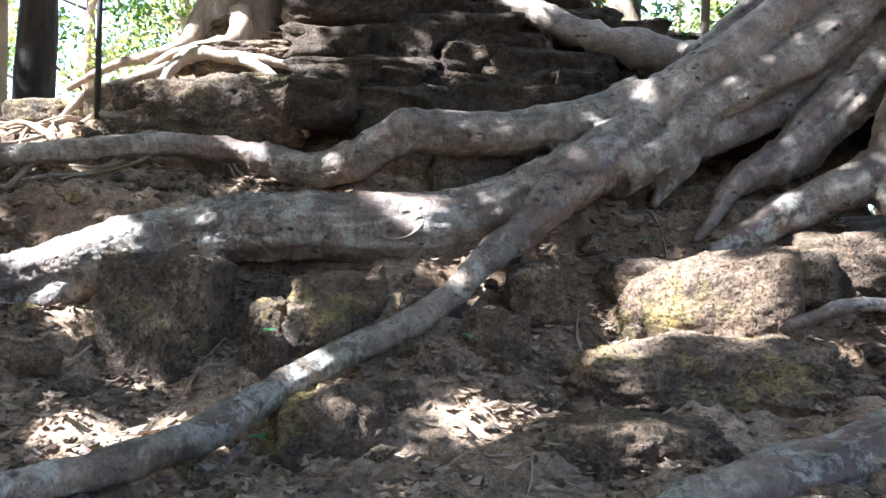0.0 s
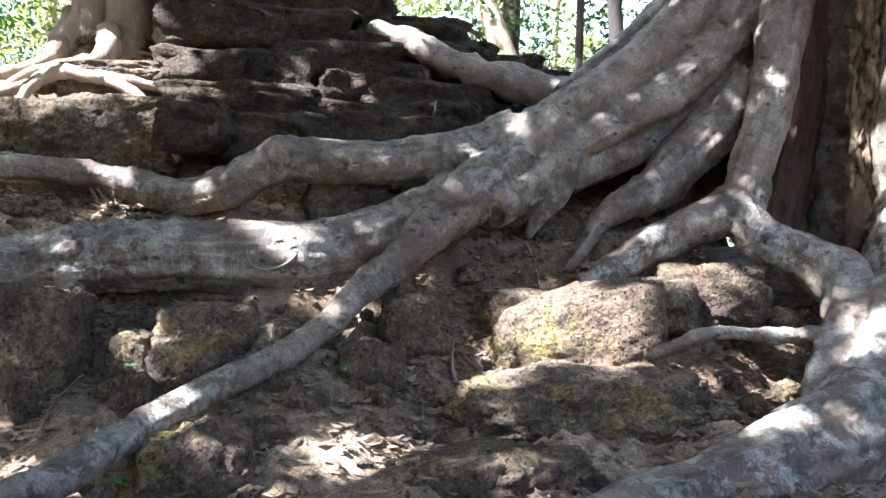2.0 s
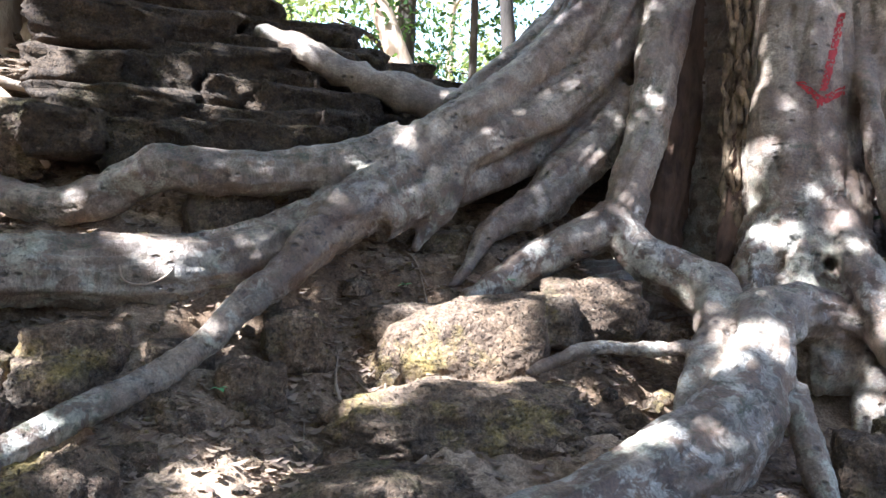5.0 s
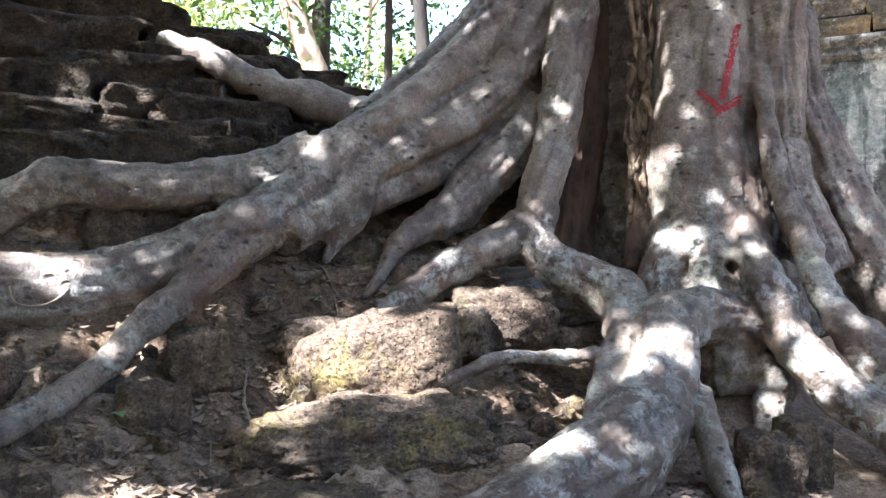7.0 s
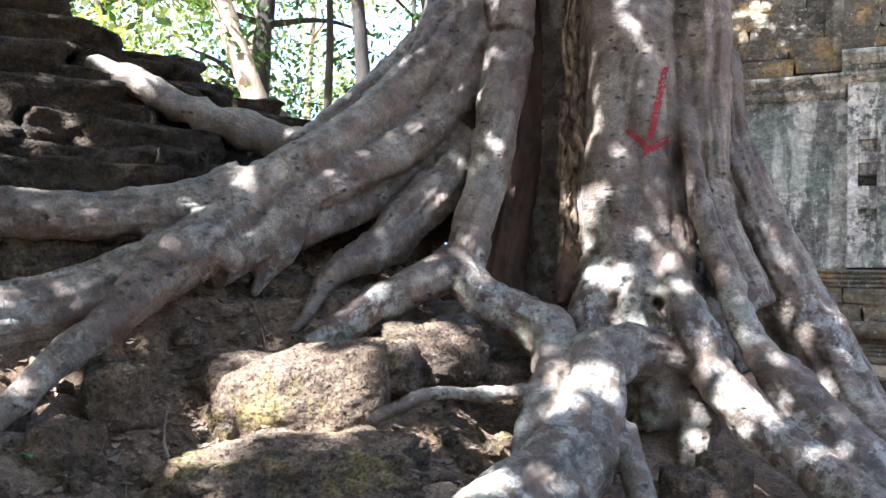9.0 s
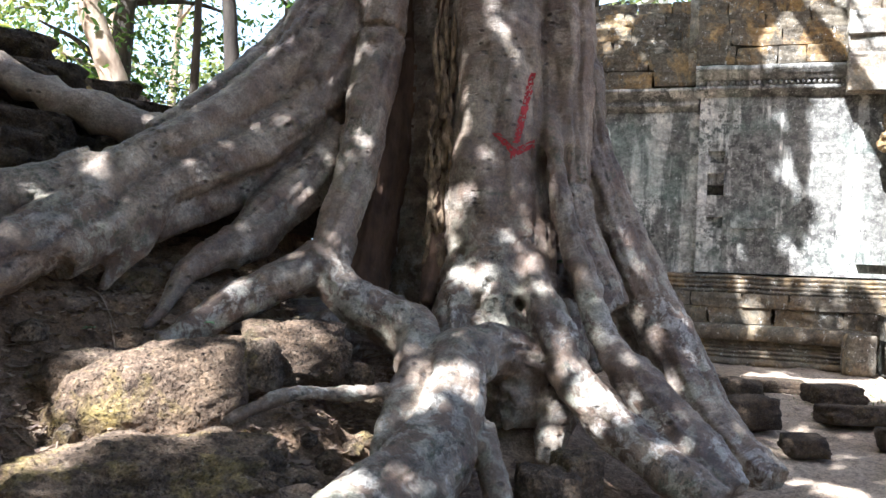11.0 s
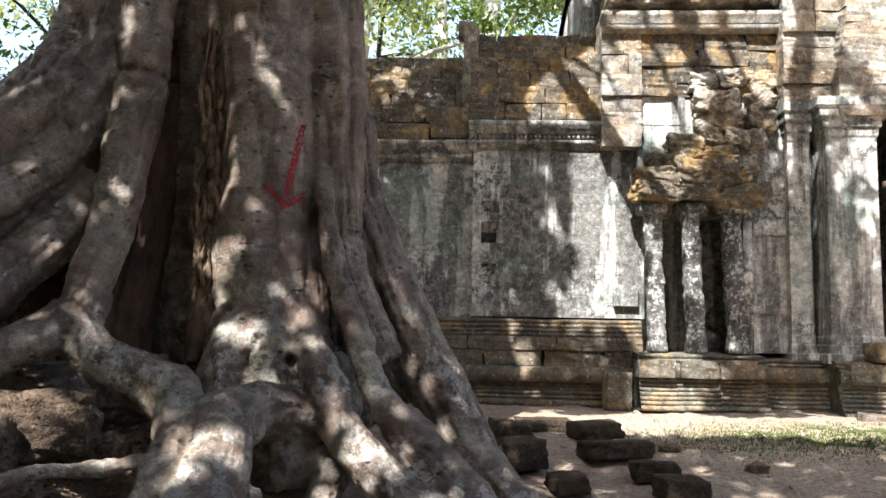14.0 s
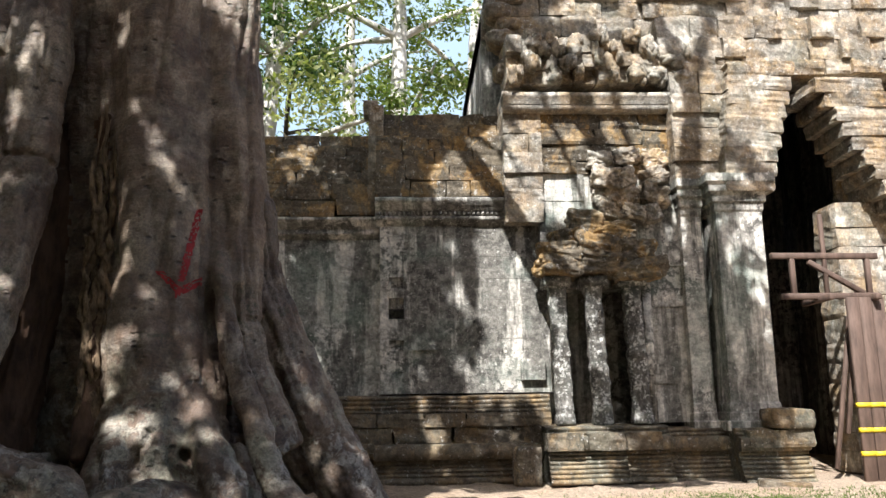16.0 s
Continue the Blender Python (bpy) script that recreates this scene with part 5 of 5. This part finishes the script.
for k in range(22):
    ang = radians(98 + 76 * k / 21 + srng.uniform(-3, 3))
    dist = srng.uniform(17, 30)
    x, y = math.cos(ang) * dist, math.sin(ang) * dist
    z = ground_z(x, y, False)
    forest_tree("forest_tree", x, y, z, srng.uniform(8, 13), srng.uniform(0.12, 0.25), (srng.uniform(-0.5, 0.5), srng.uniform(-0.5, 0.5)), 20 + k, srng.choice((FARBARK, DARKBARK)), srng.choice((LEAF, LEAF, LEAF, LEAF_DARK)), BT, 4200, 0.1, 3.2, 0.09, 1.3)
# bright hazy sky low behind the forest
bm = bmesh.new()
ring = []
for k in range(41):
    a = radians(45 + 150 * k / 40)
    ring.append([bm.verts.new((170 * math.cos(a), 170 * math.sin(a), z)) for z in (-10, 40, 110)])
for p, q in zip(ring, ring[1:]):
    for i in range(2):
        bm.faces.new((q[i], p[i], p[i + 1], q[i + 1]))
tagged(part("backdrop", bm, HAZE), "pale hazy sky low over the forest", "sky", kind="structure")
sap = thing("sapling", (-5.85, 2.05, 1.39), "thin dark bare sapling stem on the bank", "sapling")
place(part("stem", tube(bmesh.new(), [(*sap.location, 0.022), (*(sap.location + Vector((0.02, 0, 0.6))), 0.02), (*(sap.location + Vector((-0.02, 0.02, 1.4))), 0.018), (*(sap.location + Vector((0.01, 0.03, 3.0))), 0.012)], 7, 0.1, 0.2, 3.0), DARKBARK), sap)
# trees behind the gallery: pale limbs against the sky
for k, (x, y, h) in enumerate(((-3.4, 19.5, 15), (0.2, 20, 16), (2.2, 22, 15), (-1.2, 24, 17), (-6, 20, 14))):
    forest_tree("forest_tree", x, y, 0.4, h, 0.3, (srng.uniform(-1, 1), 0.3), 60 + k, PALEBARK, LEAF_MID, "tall tree with pale limbs and dense leaves behind the gallery", 7000, 0.3, 3.4, 0.075, 0.85, "trees behind the gallery")
# unseen shade trees inferred behind the path: their joined canopy throws the dappled light
GAPS = [
    (-3.34, 3.01, 0.88, 0.14),
    (-4.23, 1.64, 0.66, 0.16),
    (-4.39, 1.35, 0.53, 0.14),
    (-2.23, 3.92, 0.55, 0.26),
    (-2.26, 3.54, 0.23, 0.12),
    (-4.60, 2.58, 1.34, 0.08),
    (-5.66, 2.57, 2.07, 0.42),
    (-5.43, 3.02, 2.15, 0.42),
    (-5.25, 3.25, 2.08, 0.25),
    (-6.67, 1.74, 1.42, 0.7),
    (-2.99, 1.47, 0.06, 0.14),
    (-3.32, 1.22, 0.04, 0.10),
    (-2.29, 2.68, 0.00, 0.16),
    (-2.44, 2.02, 0.16, 0.08),
    (-3.42, 2.17, 0.45, 0.07),
    (-2.89, 2.10, 0.21, 0.10),
    (-4.38, 4.86, 2.50, 0.12),
    (-1.78, 5.39, 1.97, 0.06),
    (-1.12, 5.52, 1.22, 0.11),
    (-1.3, 5.65, 1.75, 0.06),
    (-1.32, 5.72, 2.2, 0.04),
    (-1.44, 5.8, 1.7, 0.05),
    (-1.44, 5.82, 1.35, 0.05),
    (-0.96, 4.5, 0.5, 0.07),
    (-0.50, 5.43, 0.25, 0.04),
    (-0.16, 5.69, 0.20, 0.12),
    (-1.46, 4.43, 0.63, 0.12),
    (-0.74, 5.80, 1.20, 0.04),
    (-0.91, 4.74, 0.55, 0.1),
    (-1.05, 3.77, 0.24, 0.1),
    (-1.85, 4.54, 0.81, 0.16),
]
SHADE = [(-4.4, -3.6), (-8.8, -1.4), (-2.2, -7.0), (-7.6, -6.4), (-11.5, -4.5), (-11.2, 0.2), (1.6, -4.2)]
crng = np.random.RandomState(8)
slope = np.array((sun_dir.x, sun_dir.y)) / sun_dir.z
n_l = 58000
zc = crng.uniform(6.8, 9.0, n_l)
foot = np.stack([crng.uniform(-10.5, 5.5, n_l), crng.uniform(-8.5, 9.3, n_l)], axis=1)
keep = (foot[:, 0] < 0.15) | (foot[:, 1] < 9.1 - 0.1 * foot[:, 0])
# leaves are left out along the sun's line to each chosen sunlit spot
for gx0, gy0, gz0, rad in GAPS:
    rad = rad * 1.35 + 0.06
    c0 = np.array((gx0, gy0)) - slope * gz0
    d0 = np.linalg.norm(foot - c0, axis=1)
    keep &= d0 > rad * (0.8 + 0.5 * crng.rand(n_l))
foot, zc = foot[keep], zc[keep]
patch = np.array([noise.noise((a * 0.9, b * 0.9, 3.3)) for a, b in foot])
more = patch > -0.55
foot, zc = foot[more], zc[more]
spot = np.concatenate([foot + slope * zc[:, None], zc[:, None]], axis=1)
home = np.array(SHADE)
near = np.linalg.norm(spot[:, None, :2] - home[None], axis=2).argmin(axis=1)
for k, (x, y) in enumerate(SHADE):
    t = thing("shade_tree", (x, y, -0.1), "unseen leafy shade tree standing behind the path", "tree", "shade trees on the court")
    rng = random.Random(90 + k)
    place(part("trunk", tube(bmesh.new(), [(x, y, -0.4, 0.34), (x + 0.1, y, 1.5, 0.26), (x + 0.2, y + 0.1, 5, 0.22), (x, y, 9.5, 0.14)], 10, 0.3, 0.12, k), FARBARK), t)
    mine = spot[near == k]
    for q in mine[11::max(1, len(mine) // 7)][:7]:
        b = Vector((x + 0.1, y, rng.uniform(5, 8)))
        place(part("limb", tube(bmesh.new(), [(*b, 0.1), (*(b.lerp(Vector(q), 0.5) + Vector((0, 0, 0.3))), 0.06), (*q, 0.02)], 7, 0.3, 0.15, k), FARBARK), t)
    rows4 = np.concatenate([mine, np.full((len(mine), 1), 0.05)], axis=1)
    place(new("crown", leaves_mesh("crown", rows4, LEAF_DARK, len(mine), 0.17, 200 + k)), t)
# unseen ring of trees, added to cut low sky light and ground bounce
for k in range(13):
    a = radians(195 + 150 * k / 12)
    forest_tree("shade_tree", 16 * math.cos(a), 15 * math.sin(a), -0.1, 11, 0.22, (0.3, 0.2), 130 + k, DARKBARK, LEAF_DARK, "unseen dark leafy tree added to block low sky light", 2600, 0.08, 3.6, 0.26, 1.3, "trees across the path")
# unseen boughs set back along the sun from wanted branch shadows
reach = sun_dir * ((10.8 - 5.2) / -sun_dir.y)
for (xa, za), (xb, zb), r in (((2.5, 6.4), (3.9, 3.1), 0.06), ((4.35, 7.2), (4.15, 2.6), 0.075), ((1.9, 5.6), (2.9, 3.4), 0.045), ((0.9, 5.8), (2.0, 4.0), 0.05)):
    a, b = Vector((xa, 10.8, za)) + reach, Vector((xb, 10.8, zb)) + reach
    c = a.lerp(b, 0.5) + Vector((0.12, 0.1, 0))
    BOUGHS.append([(-1.3, 6.9, 13.6, 0.12), (*a, r * 1.3), (*c, r), (*b, r * 0.6)])
for i, l in enumerate(BOUGHS[3:]):
    place(part("bough", tube(bmesh.new(), l, 9, 0.12, 0.15, 30 + i), BARK), fig)
crown = []
crng = random.Random(31)
for k in range(40):
    l = BOUGHS[k % 3]
    q = Vector(l[2][:3]).lerp(Vector(l[3][:3]), crng.uniform(0, 1.3))
    crown.append((q.x + crng.uniform(-1.6, 1.6), q.y + crng.uniform(-1.6, 1.6), q.z + crng.uniform(-0.4, 1.5), crng.uniform(0.6, 1.2)))
# unseen clumps added on the sun's line to dapple and darken the facade
crown += [(crng.uniform(-2.8, -0.8), crng.uniform(6.6, 8.0), crng.uniform(7.6, 10.5), 0.42) for _ in range(14)]
crown += [(2.5, 7.2, 6.7, 0.5), (2.4, 7.2, 6.0, 0.45), (2.75, 6.2, 6.2, 0.5), (2.2, 7.0, 6.3, 0.4), (3.1, 6.6, 6.5, 0.4)] * 3
crown += [(l[k][0], l[k][1], l[k][2] + 0.1, 0.75) for l in BOUGHS[5:6] for k in (4, 5)]
place(new("crown", leaves_mesh("crown", crown, LEAF_DARK, 10500, 0.15, 4)), fig)

# unseen loose leaves added up the sun's line: they dapple the gallery behind
drng = np.random.RandomState(41)


def shade_cover(x, z):
    """How thick the added leaves stand before a facade place, from its wanted shade."""
    if z > 5.0:
        return 0.05
    if z > 3.75:
        return 0.62 if x < 0.1 else 0.12
    if z < 0.95:
        return 0.75 if x < 2.2 or x > 3.1 else 0.3
    if x < 1.35:
        return 0.64
    if x < 2.25:
        return 0.02 if z > 1.3 else 0.5
    if x < 3.15:
        return 0.4 if z > 1.0 else 0.15
    if x < 3.75:
        return 0.9
    if x < 4.35:
        return 0.05
    return 0.4


shade_leaves = []
while len(shade_leaves) < 7000:
    x, z = drng.uniform(-3.0, 5.2), drng.uniform(-0.8, 7.0)
    holes = noise.noise((x * 2.3 + z * 0.9, z * 1.5 - x * 0.5, 6.1)) + 0.5 * noise.noise((x * 5, z * 4, 2.2))
    if holes > shade_cover(x, z) * 1.5 - 0.82:
        continue
    k = (10.9 - drng.uniform(4.7, 5.6)) / -sun_dir.y
    shade_leaves.append((x + sun_dir.x * k, 10.9 + sun_dir.y * k, z + sun_dir.z * k, 0.05))
place(new("crown", leaves_mesh("crown", shade_leaves, LEAF_DARK, len(shade_leaves), 0.13, 77)), fig)

# ---------------------------------------------------------------- leaf litter
lrng = np.random.RandomState(3)
lv, lf = [], []
while len(lf) < 30000:
    x, y = (lrng.uniform(-5.8, 0.6), lrng.uniform(0.9, 6.0)) if lrng.rand() < 0.8 else (lrng.uniform(-6.5, 3.5), lrng.uniform(0.6, 9.5))
    d = Vector((x, y)) - EYE0
    u, v = d.dot(FWD), d.dot(SIDE)
    want = 0.9 if noise.noise((x * 1.4, y * 1.4, 7)) > -0.05 else 0.25
    if v > 3.4:
        want *= 0.08
    if lrng.rand() > want:
        continue
    s, a = 0.01 + 0.036 * lrng.rand() ** 1.6, lrng.uniform(0, 6.3)
    e1 = Vector((math.cos(a), math.sin(a), lrng.uniform(-0.35, 0.35))) * s
    e2 = Vector((-math.sin(a), math.cos(a), lrng.uniform(-0.35, 0.35))) * s * lrng.uniform(0.35, 0.6)
    c = Vector((x, y, ground_z(x, y) + 0.008 + lrng.uniform(0, 0.015)))
    curl = Vector((0, 0, lrng.uniform(0.1, 0.5) * s))
    n = len(lv)
    lv += [c - e1 + curl, c - e2, c + e1 + curl, c + e2]
    lf.append((n, n + 1, n + 2, n + 3))
me = bpy.data.meshes.new("leaf_litter")
me.from_pydata([tuple(q) for q in lv], [], lf)
me.materials.append(LITTER)
tagged(new("leaf_litter", me), "dry brown fallen leaves scattered over the bank", "leaves", kind="stuff")

# ---------------------------------------------------------------- clods, pebbles and twigs
crg = random.Random(77)
cv, cf = [], []
ico = bmesh.new()
bmesh.ops.create_icosphere(ico, subdivisions=1, radius=1)
iv = [v.co.copy() for v in ico.verts]
it = [[v.index for v in f.verts] for f in ico.faces]
ico.free()
while len(cf) < 20 * 2600:
    x, y = crg.uniform(-6.3, 2.6), crg.uniform(0.8, 9.5)
    d = Vector((x, y)) - EYE0
    if d.dot(SIDE) > 3.2 and crg.random() > 0.06:
        continue
    s = 0.008 + 0.085 * crg.random() ** 5
    z = ground_z(x, y) + s * 0.2
    sh = Vector((crg.uniform(0.7, 1.4), crg.uniform(0.7, 1.4), crg.uniform(0.5, 0.9))) * s
    n = len(cv)
    for q in iv:
        w = 1 + 0.35 * noise.noise(q * 1.3 + Vector((x * 9, y * 9, 0)))
        cv.append((x + q.x * sh.x * w, y + q.y * sh.y * w, z + q.z * sh.z * w))
    cf += [[n + i for i in f] for f in it]
me = bpy.data.meshes.new("pebbles")
me.from_pydata(cv, [], cf)
me.materials.append(LATERITE_PALE)
tagged(new("pebbles", me), "small brown pebbles and clods of earth on the bank", "pebbles", kind="stuff")
for i in range(70):
    x, y = crg.uniform(-5.5, -0.5), crg.uniform(1.2, 5.0)
    if i % 2:
        x, y = -2.2 + crg.uniform(-0.6, 0.6), 3.4 + crg.uniform(-0.5, 0.5)
    a, r0 = crg.uniform(0, 6.3), crg.uniform(0.004, 0.011)
    pts = []
    for k in range(4):
        pts.append((x, y, ground_z(x, y) + 0.015 + 0.012 * crg.random(), r0 * (1 - 0.18 * k)))
        a += crg.uniform(-0.4, 0.4)
        x, y = x + 0.09 * math.cos(a), y + 0.09 * math.sin(a)
    tagged(part("twig", tube(bmesh.new(), pts, 5, 0.05, 0.3, i), FARBARK), "thin dry twig lying on the earth", "twig", "fallen twigs")

grg = np.random.RandomState(12)
gv, gf = [], []
while len(gf) < 9000:
    x, y = grg.normal(3.6, 0.9), grg.normal(8.6, 0.35)
    z = ground_z(x, y)
    a, h = grg.uniform(0, 6.3), grg.uniform(0.012, 0.035)
    dx, dy = math.cos(a) * 0.006, math.sin(a) * 0.006
    n = len(gv)
    gv += [(x - dx, y - dy, z - 0.004), (x + dx, y + dy, z - 0.004), (x + grg.normal(0, 0.012), y + grg.normal(0, 0.012), z + h)]
    gf.append((n, n + 1, n + 2))
me = bpy.data.meshes.new("grass")
me.from_pydata(gv, [], gf)
me.materials.append(MOSS)
tagged(new("grass", me), "thin short green grass on the sandy court", "grass", kind="stuff")

# ---------------------------------------------------------------- small green herbs


def herb(x, y, z, n, size, seed, label):
    rng = random.Random(seed)
    t = thing("herb", (x, y, z), label, "plant", "small herbs on the bank")
    for k in range(n):
        a, ln = rng.uniform(0, 6.3), size * rng.uniform(0.6, 1.1)
        d = Vector((math.cos(a), math.sin(a), rng.uniform(0.3, 0.9))).normalized()
        s = d.cross(Vector((0, 0, 1))).normalized()
        bm = bmesh.new()
        rows = []
        for i in range(6):
            q = i / 5
            c = Vector((x, y, z)) + d * ln * q + Vector((0, 0, -0.5 * ln * q * q))
            wd = ln * 0.3 * math.sin(math.pi * min(0.97, q + 0.06))
            rows.append([bm.verts.new(c + s * wd), bm.verts.new(c - Vector((0, 0, wd * 0.25))), bm.verts.new(c - s * wd)])
        for p, q in zip(rows, rows[1:]):
            for i in range(2):
                bm.faces.new((p[i], q[i], q[i + 1], p[i + 1]))
        place(part("leaf", bm, GREEN), t)


HERB = "small herb with fresh green leaves growing from the earth"
herb(-3.31, 2.14, 0.33, 5, 0.06, 0, HERB)
herb(-2.73, 2.87, 0.34, 4, 0.05, 2, HERB)
herb(-2.73, 1.81, 0.01, 5, 0.06, 3, HERB)
herb(-2.63, 1.36, -0.01, 4, 0.14, 4, HERB)
herb(-2.64, 4.06, 0.80, 4, 0.05, 5, HERB)
herb(-1.92, 4.80, 0.61, 5, 0.05, 6, HERB)
herb(-2.16, 4.36, 0.85, 4, 0.05, 7, HERB)
herb(-2.97, 3.06, 0.27, 4, 0.05, 8, HERB)
herb(-2.47, 2.29, 0.01, 3, 0.04, 9, HERB)
herb(-0.60, 6.11, 1.30, 7, 0.12, 40, "sprig of broad yellow-green leaves sprouting from the bark")
